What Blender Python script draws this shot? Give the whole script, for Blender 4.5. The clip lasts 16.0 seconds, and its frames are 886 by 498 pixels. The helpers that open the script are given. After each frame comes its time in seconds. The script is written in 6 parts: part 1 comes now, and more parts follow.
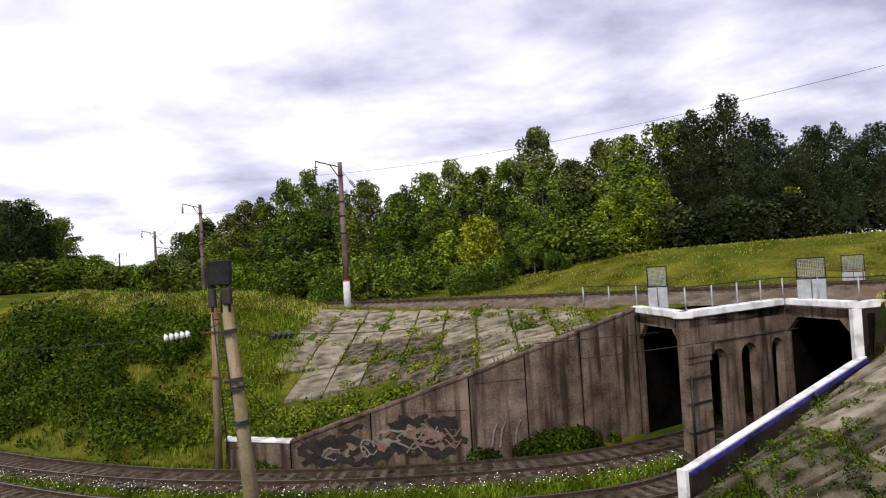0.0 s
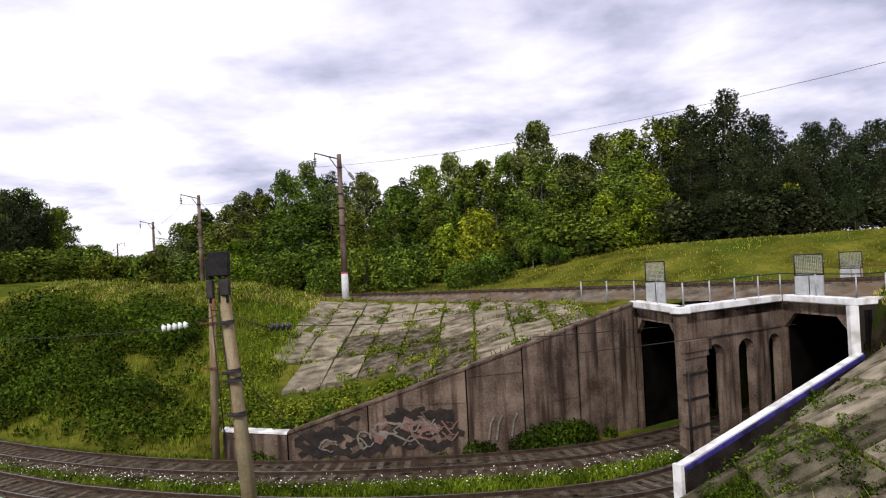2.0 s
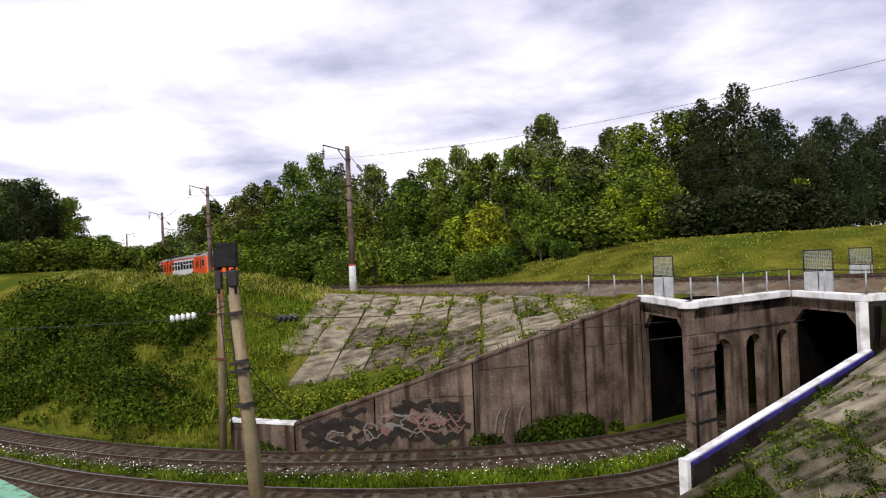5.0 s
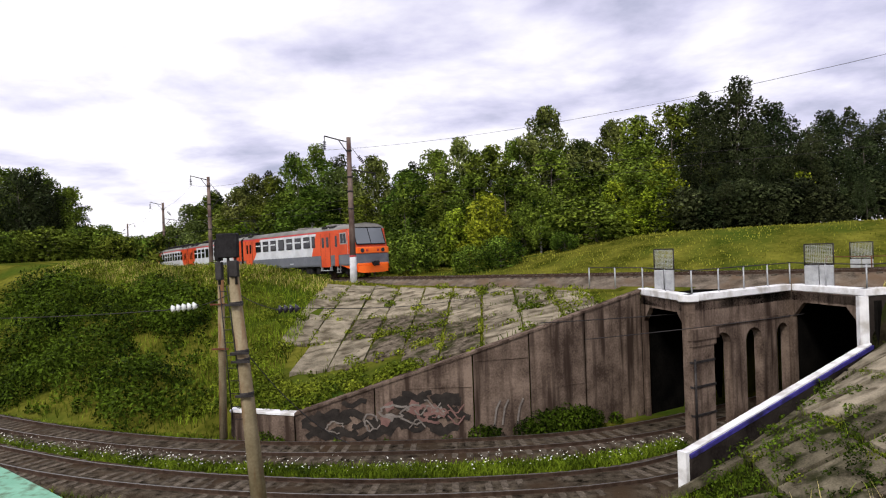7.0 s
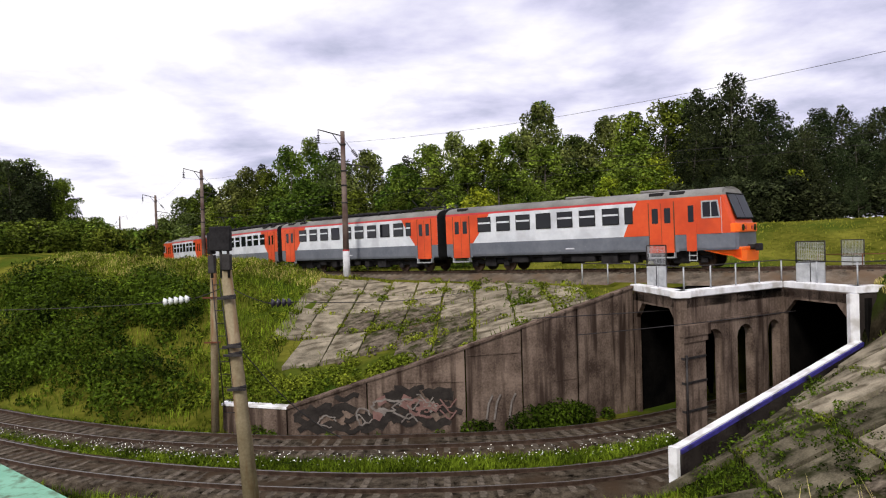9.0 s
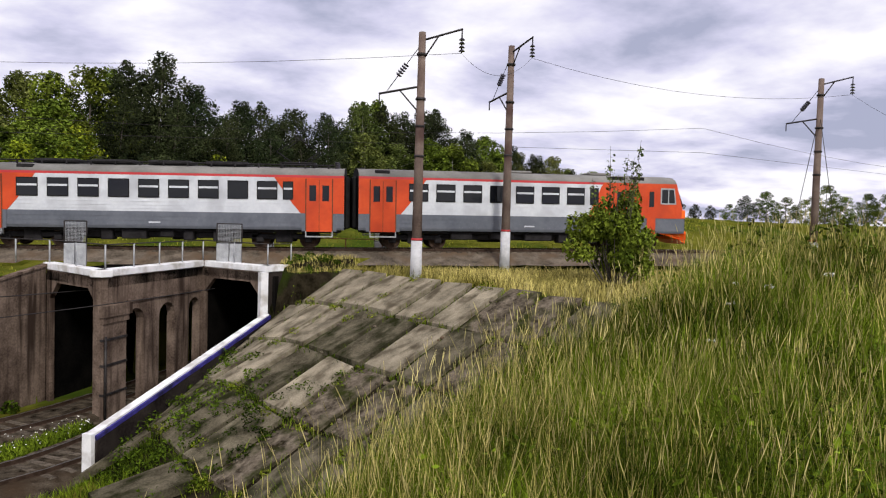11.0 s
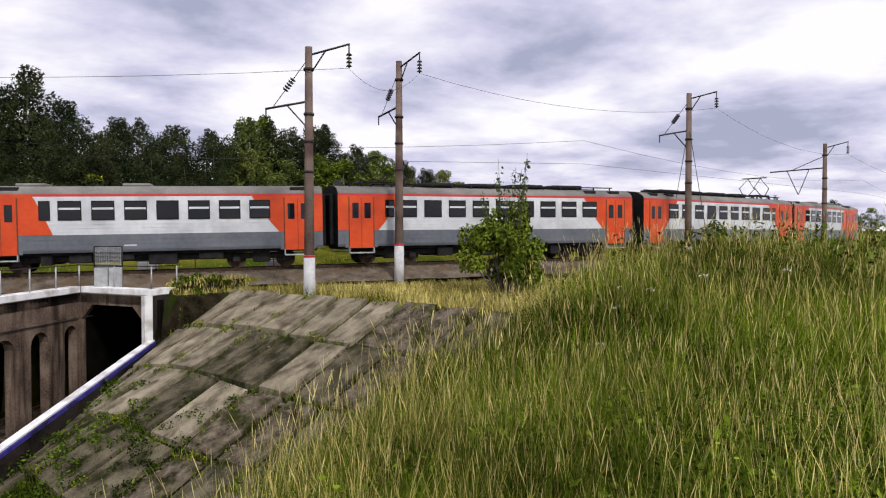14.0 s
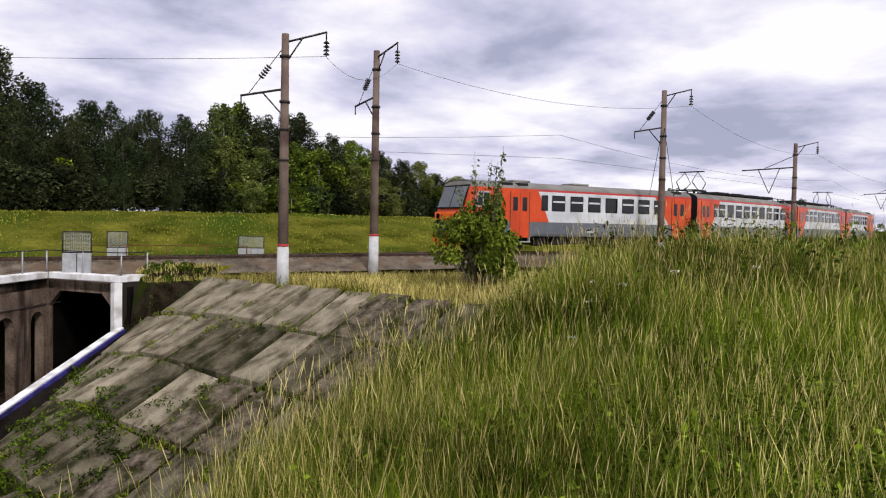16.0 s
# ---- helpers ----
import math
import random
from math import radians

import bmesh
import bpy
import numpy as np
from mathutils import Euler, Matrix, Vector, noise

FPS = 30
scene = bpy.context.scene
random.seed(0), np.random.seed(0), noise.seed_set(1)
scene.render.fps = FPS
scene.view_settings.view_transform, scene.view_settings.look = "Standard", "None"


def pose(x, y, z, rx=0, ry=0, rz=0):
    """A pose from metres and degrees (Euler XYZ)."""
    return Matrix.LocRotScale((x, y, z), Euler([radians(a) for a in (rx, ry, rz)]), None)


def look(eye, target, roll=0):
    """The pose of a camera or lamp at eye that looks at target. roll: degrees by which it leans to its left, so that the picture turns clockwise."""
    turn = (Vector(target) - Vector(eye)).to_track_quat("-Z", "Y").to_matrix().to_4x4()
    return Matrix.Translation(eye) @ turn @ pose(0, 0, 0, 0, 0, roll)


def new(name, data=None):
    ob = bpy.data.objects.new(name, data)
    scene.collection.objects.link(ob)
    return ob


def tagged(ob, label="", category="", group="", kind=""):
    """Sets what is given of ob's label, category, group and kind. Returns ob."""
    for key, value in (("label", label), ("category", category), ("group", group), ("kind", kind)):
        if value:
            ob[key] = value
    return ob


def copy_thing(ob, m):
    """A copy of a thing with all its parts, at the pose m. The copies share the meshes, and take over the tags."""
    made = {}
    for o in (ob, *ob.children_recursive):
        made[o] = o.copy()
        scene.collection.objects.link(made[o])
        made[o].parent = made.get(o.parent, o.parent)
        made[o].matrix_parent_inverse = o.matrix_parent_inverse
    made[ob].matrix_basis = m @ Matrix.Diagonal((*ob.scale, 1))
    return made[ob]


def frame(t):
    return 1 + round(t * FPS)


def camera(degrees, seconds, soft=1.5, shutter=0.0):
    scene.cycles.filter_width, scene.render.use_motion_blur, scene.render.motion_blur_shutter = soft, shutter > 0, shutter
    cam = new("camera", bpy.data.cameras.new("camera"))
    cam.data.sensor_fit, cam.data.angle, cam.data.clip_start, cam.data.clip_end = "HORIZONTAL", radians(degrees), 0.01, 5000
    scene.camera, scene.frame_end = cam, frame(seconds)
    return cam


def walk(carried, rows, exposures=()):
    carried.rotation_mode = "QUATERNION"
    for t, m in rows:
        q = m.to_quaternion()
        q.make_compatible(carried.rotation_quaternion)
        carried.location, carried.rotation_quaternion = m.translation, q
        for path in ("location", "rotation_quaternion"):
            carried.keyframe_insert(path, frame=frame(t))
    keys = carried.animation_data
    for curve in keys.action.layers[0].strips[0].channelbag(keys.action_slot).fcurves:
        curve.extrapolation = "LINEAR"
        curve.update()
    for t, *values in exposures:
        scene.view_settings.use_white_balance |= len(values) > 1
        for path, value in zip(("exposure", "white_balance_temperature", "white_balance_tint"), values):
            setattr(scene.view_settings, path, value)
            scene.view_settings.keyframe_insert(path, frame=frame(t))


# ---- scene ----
cam = camera(62.9, 16.0, soft=1.15)
EYE = (0.0, 0.0, 1.95)
# seconds, yaw, pitch, roll
TURNS = [
    (0, -0, 1.33, 3.41),
    (0.5, -0.03, 1.29, 3.03),
    (1, 0.01, 0.98, 2.94),
    (1.5, -0.16, 0.99, 2.98),
    (2, -0.13, 0.78, 2.89),
    (2.5, -0.1, 0.49, 2.88),
    (3, -0.08, 0.7, 3.07),
    (3.5, -0.06, 0.81, 3.37),
    (4, 0.29, 0.35, 2.74),
    (6.3, 0.57, 0.13, 2.24),
    (6.5, 0.55, -0.15, 2.13),
    (7, 0.53, -0.41, 2.12),
    (7.5, 0.5, -0.45, 2.06),
    (8, 0.34, -0.52, 1.86),
    (8.5, 0.21, -0.64, 1.88),
    (9, 0.01, -0.84, 1.71),
    (9.5, -2.62, -0.22, 0.78),
    (9.6, -5.08, 0.22, 0.26),
    (9.8, -9.32, 0.53, -0.32),
    (10, -17.77, -0.49, -0.06),
    (10.2, -24.8, -1.45, -0.59),
    (12.3, -54.02, -1.9, 0.01),
    (12.5, -54.15, -1.85, 0.05),
    (13, -53.69, -1.87, -0.06),
    (13.5, -52.32, -1.04, 0.35),
    (14, -51.66, -1.27, -0.02),
    (14.5, -52.48, -2.05, -0.89),
    (15, -52.84, -2.48, -1.88),
    (15.5, -53.54, -1.88, -1.58),
    (16, -53.63, -1.91, -1.09),
]
walk(cam, [(t, pose(*EYE, 90 + p, r, y)) for t, y, p, r in TURNS], ((0.0, 0.0), (9.6, 0.0), (12.4, -0.13), (16.0, -0.13)))

# ---- light ----
world = bpy.data.worlds.new("sky")
scene.world = world
world.use_nodes = True


def build_sky():
    nt = world.node_tree
    nt.nodes.clear()
    n, l = nt.nodes.new, nt.links.new
    out = n("ShaderNodeOutputWorld")
    back = n("ShaderNodeBackground")
    sky = n("ShaderNodeTexSky")
    sky.sky_type = "NISHITA"
    sky.sun_disc = False
    sky.sun_elevation, sky.sun_rotation = radians(48), radians(150)
    coord = n("ShaderNodeTexCoord")
    sep = n("ShaderNodeSeparateXYZ")
    l(coord.outputs["Generated"], sep.inputs[0])
    # clouds lie on a high flat layer: divide by height so that they shrink towards the horizon
    add = n("ShaderNodeMath")
    add.operation, add.inputs[1].default_value = "ADD", 0.16
    l(sep.outputs["Z"], add.inputs[0])
    div = n("ShaderNodeVectorMath")
    div.operation = "DIVIDE"
    comb = n("ShaderNodeCombineXYZ")
    for i in range(3):
        l(add.outputs[0], comb.inputs[i])
    l(coord.outputs["Generated"], div.inputs[0])
    l(comb.outputs[0], div.inputs[1])
    big = n("ShaderNodeTexNoise")
    big.inputs["Scale"].default_value, big.inputs["Detail"].default_value = 1.35, 9
    big.inputs["Roughness"].default_value, big.inputs["Distortion"].default_value = 0.54, 0.12
    l(div.outputs[0], big.inputs["Vector"])
    ramp = n("ShaderNodeValToRGB")
    e = ramp.color_ramp.elements
    e[0].position, e[0].color = 0.34, (0.48, 0.50, 0.68, 1)
    e[1].position, e[1].color = 0.60, (1.22, 1.19, 1.25, 1)
    m = e.new(0.45)
    m.color = (0.80, 0.78, 1.0, 1)
    # the cloud thickens away from the sun's side
    tilt = n("ShaderNodeMath")
    tilt.operation, tilt.inputs[1].default_value = "MULTIPLY_ADD", -0.04
    l(sep.outputs["X"], tilt.inputs[0])
    l(big.outputs["Fac"], tilt.inputs[2])
    # a broad, heavier bank of cloud over the wood
    bank = n("ShaderNodeVectorMath")
    bank.operation = "DOT_PRODUCT"
    bank.inputs[1].default_value = (0.40, 0.86, 0.31)
    l(coord.outputs["Generated"], bank.inputs[0])
    thick = n("ShaderNodeMapRange")
    thick.interpolation_type = "SMOOTHSTEP"
    thick.inputs[1].default_value, thick.inputs[2].default_value = 0.935, 1.0
    thick.inputs[3].default_value, thick.inputs[4].default_value = 0.055, -0.045
    l(bank.outputs["Value"], thick.inputs[0])
    both = n("ShaderNodeMath")
    l(tilt.outputs[0], both.inputs[0])
    l(thick.outputs[0], both.inputs[1])
    l(both.outputs[0], ramp.inputs[0])
    mix = n("ShaderNodeMix")
    mix.data_type = "RGBA"
    mix.inputs[0].default_value = 0.94
    scale = n("ShaderNodeVectorMath")
    scale.operation, scale.inputs[3].default_value = "SCALE", 0.1
    l(sky.outputs[0], scale.inputs[0])
    l(scale.outputs[0], mix.inputs[6])
    l(ramp.outputs[0], mix.inputs[7])
    l(mix.outputs[2], back.inputs[0])
    back.inputs[1].default_value = SKY
    l(back.outputs[0], out.inputs[0])


SKY = 0.95
build_sky()
sun = new("sun", bpy.data.lights.new("sun", "SUN"))
sun.data.energy, sun.data.angle, sun.data.color = 2.6, radians(10), (1.0, 0.95, 0.86)
sun.matrix_world = look((-30, -60, 80), (10, 30, 0))


# ---- materials ----
def mat(name, c1, c2, rough=0.8, scale=3.0, fine=40.0, bump=0.3, metal=0.0, stain=None, stain_scale=0.6,
        island=0.0, space="Object", bump_dist=0.02):
    """Two-tone noise at two scales, an optional stain colour, relief, and a shift from piece to piece."""
    m = bpy.data.materials.new(name)
    m.use_nodes = True
    nt = m.node_tree
    n, l = nt.nodes.new, nt.links.new
    b = nt.nodes["Principled BSDF"]
    b.inputs["Roughness"].default_value, b.inputs["Metallic"].default_value = rough, metal
    b.inputs["Specular IOR Level"].default_value = 0.0 if rough >= 0.85 else 0.08 if rough > 0.55 else 0.3
    co = n("ShaderNodeTexCoord")
    a = n("ShaderNodeTexNoise")
    a.inputs["Scale"].default_value, a.inputs["Detail"].default_value = scale, 6
    f = n("ShaderNodeTexNoise")
    f.inputs["Scale"].default_value, f.inputs["Detail"].default_value = fine, 4
    if space == "World":
        g = n("ShaderNodeNewGeometry")
        src = g.outputs["Position"]
    else:
        src = co.outputs["Object"]
    l(src, a.inputs["Vector"])
    l(src, f.inputs["Vector"])
    su = n("ShaderNodeMath")
    su.operation, su.inputs[1].default_value = "MULTIPLY_ADD", 0.45
    l(f.outputs["Fac"], su.inputs[0])
    l(a.outputs["Fac"], su.inputs[2])
    r = n("ShaderNodeValToRGB")
    e = r.color_ramp.elements
    e[0].position, e[0].color = 0.52, (*c1, 1)
    e[1].position, e[1].color = 0.92, (*c2, 1)
    l(su.outputs[0], r.inputs[0])
    col = r.outputs[0]
    if stain:
        s = n("ShaderNodeTexNoise")
        s.inputs["Scale"].default_value, s.inputs["Detail"].default_value = stain_scale, 7
        mp = n("ShaderNodeMapping")
        l(src, mp.inputs[0])
        mp.inputs[3].default_value = stain[1] if len(stain) > 1 else (1, 1, 1)
        l(mp.outputs[0], s.inputs["Vector"])
        sr = n("ShaderNodeValToRGB")
        sr.color_ramp.elements[0].position, sr.color_ramp.elements[1].position = 0.48, 0.66
        l(s.outputs["Fac"], sr.inputs[0])
        mx = n("ShaderNodeMix")
        mx.data_type = "RGBA"
        l(sr.outputs[0], mx.inputs[0])
        l(col, mx.inputs[6])
        mx.inputs[7].default_value = (*stain[0], 1)
        col = mx.outputs[2]
    if island:
        if island > 0:
            oi = n("ShaderNodeObjectInfo")
            rnd = oi.outputs["Random"]
        else:
            oi = n("ShaderNodeNewGeometry")
            rnd = oi.outputs["Random Per Island"]
        k = n("ShaderNodeMapRange")
        k.inputs[3].default_value, k.inputs[4].default_value = 1 - abs(island), 1 + abs(island)
        l(rnd, k.inputs[0])
        v = n("ShaderNodeVectorMath")
        v.operation = "SCALE"
        l(col, v.inputs[0])
        l(k.outputs[0], v.inputs[3])
        col = v.outputs[0]
    l(col, b.inputs["Base Color"])
    if bump:
        bp = n("ShaderNodeBump")
        bp.inputs["Strength"].default_value, bp.inputs["Distance"].default_value = bump, bump_dist
        l(su.outputs[0], bp.inputs["Height"])
        l(bp.outputs[0], b.inputs["Normal"])
    return m


def glass(name, c, rough=0.06):
    m = bpy.data.materials.new(name)
    m.use_nodes = True
    b = m.node_tree.nodes["Principled BSDF"]
    b.inputs["Base Color"].default_value = (*c, 1)
    b.inputs["Roughness"].default_value = rough
    b.inputs["IOR"].default_value = 1.5
    b.inputs["Specular IOR Level"].default_value = 0.35
    return m


def leaf(name, c1, c2, scale=0.4, vary=False, spread=0.7):
    c1, c2 = [c * 0.82 for c in c1], [c * 0.90 for c in c2]
    m = mat(name, c1, c2, 0.65, scale, 6.0, 0.0, island=-spread, space="World")
    nt = m.node_tree
    b = nt.nodes["Principled BSDF"]
    src = b.inputs["Base Color"].links[0].from_socket
    hue = nt.nodes.new("ShaderNodeHueSaturation")
    info = nt.nodes.new("ShaderNodeObjectInfo")
    other = nt.nodes.new("ShaderNodeMath")
    other.operation, other.inputs[1].default_value = "MULTIPLY", 7.31
    wrap = nt.nodes.new("ShaderNodeMath")
    wrap.operation = "FRACT"
    nt.links.new(info.outputs["Random"], other.inputs[0])
    nt.links.new(other.outputs[0], wrap.inputs[0])
    for out, name_in, lo, hi in ((info.outputs["Random"], "Hue", 0.478, 0.522), (wrap.outputs[0], "Value", 0.66, 1.3)):
        k = nt.nodes.new("ShaderNodeMapRange")
        k.inputs[3].default_value, k.inputs[4].default_value = (lo, hi) if vary else ((lo + hi) / 2,) * 2
        nt.links.new(out, k.inputs[0])
        nt.links.new(k.outputs[0], hue.inputs[name_in])
    nt.links.new(src, hue.inputs["Color"])
    nt.links.new(hue.outputs[0], b.inputs["Base Color"])
    b.inputs["Subsurface Weight"].default_value = 0.0
    b.inputs["Specular IOR Level"].default_value = 0.02
    return m


SOIL = mat("dark_bare_soil", (0.006, 0.005, 0.003), (0.032, 0.026, 0.016), 0.95, 1.5, 9, 1.0, space="World",
           stain=((0.022, 0.032, 0.006),), stain_scale=0.8, bump_dist=0.1)
GRASSY = mat("meadow_soil", (0.030, 0.038, 0.004), (0.150, 0.145, 0.022), 0.95, 0.35, 3.0, 0.6, space="World",
             stain=((0.035, 0.065, 0.008),), stain_scale=0.12, bump_dist=0.15)
BALLAST = mat("ballast_stone", (0.062, 0.050, 0.038), (0.20, 0.165, 0.13), 0.95, 1.5, 14, 1.0, space="World",
              stain=((0.13, 0.09, 0.06),), bump_dist=0.08)
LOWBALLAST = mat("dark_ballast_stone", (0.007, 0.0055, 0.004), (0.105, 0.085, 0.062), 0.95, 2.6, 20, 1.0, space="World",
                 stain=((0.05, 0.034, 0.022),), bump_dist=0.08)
# soot, darkened further: the shade inside the tunnels is put into the colour
SOOT_SHADE = mat("tunnel_soot_shade", (0.003, 0.003, 0.003), (0.011, 0.010, 0.009), 0.95, 0.8, 10, 0.4, space="World")
CONC = mat("weathered_concrete", (0.056, 0.039, 0.031), (0.225, 0.168, 0.134), 0.9, 0.9, 12, 0.5, space="World",
           stain=((0.044, 0.030, 0.024), (3.0, 3.0, 0.25)), stain_scale=0.9)
DARKCONC = mat("dark_concrete", (0.010, 0.008, 0.008), (0.040, 0.033, 0.029), 0.92, 0.8, 10, 0.4, space="World",
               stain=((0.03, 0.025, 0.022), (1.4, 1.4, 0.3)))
SLAB = mat("slab_concrete", (0.125, 0.108, 0.078), (0.33, 0.285, 0.21), 0.92, 1.2, 18, 0.9, space="World",
           stain=((0.085, 0.07, 0.048), (0.8, 1.3, 1.0)), stain_scale=1.5, island=0.18, bump_dist=0.05)
MOSSY = mat("mossy_slab_concrete", (0.034, 0.030, 0.019), (0.155, 0.134, 0.094), 0.95, 1.4, 16, 0.9, space="World",
            stain=((0.018, 0.020, 0.008), (0.8, 1.3, 1.0)), stain_scale=1.2, island=0.22, bump_dist=0.05)
DIRT = mat("eroded_soil", (0.022, 0.017, 0.011), (0.20, 0.165, 0.125), 0.95, 2.5, 9, 1.0, space="World",
           stain=((0.03, 0.035, 0.01),), stain_scale=1.2, bump_dist=0.15)
WHITE = mat("white_paint", (0.70, 0.70, 0.72), (0.86, 0.86, 0.88), 0.6, 2, 25, 0.2, stain=((0.5, 0.48, 0.46),), stain_scale=1.5)
BLUE = mat("blue_paint", (0.03, 0.025, 0.16), (0.06, 0.05, 0.26), 0.6, 3, 25, 0.2, stain=((0.02, 0.018, 0.05),), stain_scale=2)
RAIL = mat("rusty_rail", (0.035, 0.022, 0.016), (0.09, 0.06, 0.045), 0.7, 4, 30, 0.2, metal=0.2)
RAILTOP = mat("worn_rail_head", (0.13, 0.12, 0.115), (0.22, 0.21, 0.20), 0.4, 4, 30, 0.1, metal=0.8)
SLEEPER = mat("sleeper_concrete", (0.034, 0.027, 0.021), (0.15, 0.125, 0.098), 0.9, 4, 25, 0.3, island=0.25)
POLE = mat("pole_concrete", (0.11, 0.08, 0.07), (0.21, 0.16, 0.135), 0.85, 1.0, 14, 0.3, space="World", stain=((0.08, 0.05, 0.045),))
POLEWHITE = mat("whitewash", (0.42, 0.42, 0.44), (0.60, 0.60, 0.62), 0.8, 3, 20, 0.2)
STEEL = mat("dark_steel", (0.025, 0.022, 0.022), (0.06, 0.055, 0.055), 0.6, 4, 30, 0.1, metal=0.4)
GALV = mat("grey_galvanised_steel", (0.30, 0.31, 0.33), (0.45, 0.46, 0.48), 0.5, 4, 25, 0.1, metal=0.3)
RUST = mat("rusty_paint", (0.09, 0.035, 0.02), (0.17, 0.07, 0.04), 0.8, 4, 25, 0.2)
BLACK = mat("black_soot", (0.012, 0.011, 0.012), (0.03, 0.028, 0.03), 0.7, 3, 20, 0.2)
PORC = mat("glazed_porcelain", (0.60, 0.62, 0.62), (0.75, 0.77, 0.77), 0.25, 5, 30, 0.0)
BROWNPORC = mat("dark_glass_insulator", (0.02, 0.018, 0.025), (0.05, 0.045, 0.06), 0.2, 5, 30, 0.0)
BARK = mat("bark", (0.06, 0.05, 0.04), (0.16, 0.14, 0.12), 0.9, 3, 20, 0.5)
BIRCH = mat("birch_bark", (0.25, 0.24, 0.22), (0.62, 0.60, 0.57), 0.8, 2.5, 14, 0.4, stain=((0.04, 0.035, 0.03), (1, 1, 4)), stain_scale=1.3)


# ---- building helpers ----
def part(name, bm, material, parent=None, label=""):
    me = bpy.data.meshes.new(name)
    bm.normal_update()
    bm.to_mesh(me)
    bm.free()
    for mm in (material if isinstance(material, (list, tuple)) else [material]):
        me.materials.append(mm)
    ob = new(name, me)
    if parent:
        ob.parent = parent
    if label:
        ob["label"] = label
    return ob


def mesh_from(name, verts, faces, material, parent=None, smooth=False):
    me = bpy.data.meshes.new(name)
    me.from_pydata(verts, [], faces)
    me.materials.append(material)
    if smooth:
        me.polygons.foreach_set("use_smooth", [True] * len(me.polygons))
    ob = new(name, me)
    if parent:
        ob.parent = parent
    return ob


def box(bm, x0, x1, y0, y1, z0, z1, bevel=0.0, m=None, mi=0):
    vs = [bm.verts.new((x, y, z)) for x in (x0, x1) for y in (y0, y1) for z in (z0, z1)]
    fs = [bm.faces.new([vs[i] for i in q]) for q in
          ((0, 1, 3, 2), (4, 6, 7, 5), (0, 4, 5, 1), (2, 3, 7, 6), (0, 2, 6, 4), (1, 5, 7, 3))]
    for f in fs:
        f.material_index = mi
    if bevel:
        es = list({e for f in fs for e in f.edges})
        r = bmesh.ops.bevel(bm, geom=es, offset=bevel, segments=1, affect="EDGES", profile=0.5)
        vs = list({v for f in r["faces"] for v in f.verts} | {v for v in vs if v.is_valid})
    if m is not None:
        bmesh.ops.transform(bm, matrix=m, verts=vs)
    return vs


def tube(bm, a, b, r0, r1=None, seg=8, caps=True, mi=0):
    a, b = Vector(a), Vector(b)
    r1 = r0 if r1 is None else r1
    d = (b - a)
    q = d.to_track_quat("Z", "Y").to_matrix()
    rings = []
    for p, r in ((a, r0), (b, r1)):
        rings.append([bm.verts.new(p + q @ Vector((r * math.cos(i * math.tau / seg), r * math.sin(i * math.tau / seg), 0))) for i in range(seg)])
    for i in range(seg):
        f = bm.faces.new((rings[0][i], rings[0][(i + 1) % seg], rings[1][(i + 1) % seg], rings[1][i]))
        f.smooth = True
        f.material_index = mi
    if caps:
        bm.faces.new(rings[0][::-1]).material_index = mi
        bm.faces.new(rings[1]).material_index = mi


def wire(bm, a, b, sag, r=0.02, n=14):
    a, b = Vector(a), Vector(b)
    side = Vector((-(b - a).y, (b - a).x, 0)).normalized() * r
    prev = None
    for i in range(n + 1):
        p = a.lerp(b, i / n) - Vector((0, 0, sag * 4 * (i / n) * (1 - i / n)))
        ring = [bm.verts.new(p + v) for v in (side, Vector((0, 0, r)), -side, Vector((0, 0, -r)))]
        if prev:
            for k in range(4):
                bm.faces.new((prev[k], prev[(k + 1) % 4], ring[(k + 1) % 4], ring[k]))
        prev = ring


def prism(bm, pts, z0, z1, mi=0):
    """An upright block over a plan outline (counter-clockwise); z0 and z1 a number, or one for each corner."""
    n = len(pts)
    a = [z0] * n if isinstance(z0, (int, float)) else z0
    b = [z1] * n if isinstance(z1, (int, float)) else z1
    lo = [bm.verts.new((*p[:2], z)) for p, z in zip(pts, a)]
    hi = [bm.verts.new((*p[:2], z)) for p, z in zip(pts, b)]
    fs = [bm.faces.new(lo[::-1]), bm.faces.new(hi)]
    for i in range(n):
        j = (i + 1) % n
        fs.append(bm.faces.new((lo[i], lo[j], hi[j], hi[i])))
    for f in fs:
        f.material_index = mi


def empty(name):
    return new(name)


def lerp(x, xs, ys):
    return float(np.interp(x, xs, ys))


def smooth01(a, b, x):
    t = min(1.0, max(0.0, (x - a) / (b - a)))
    return t * t * (3 - 2 * t)


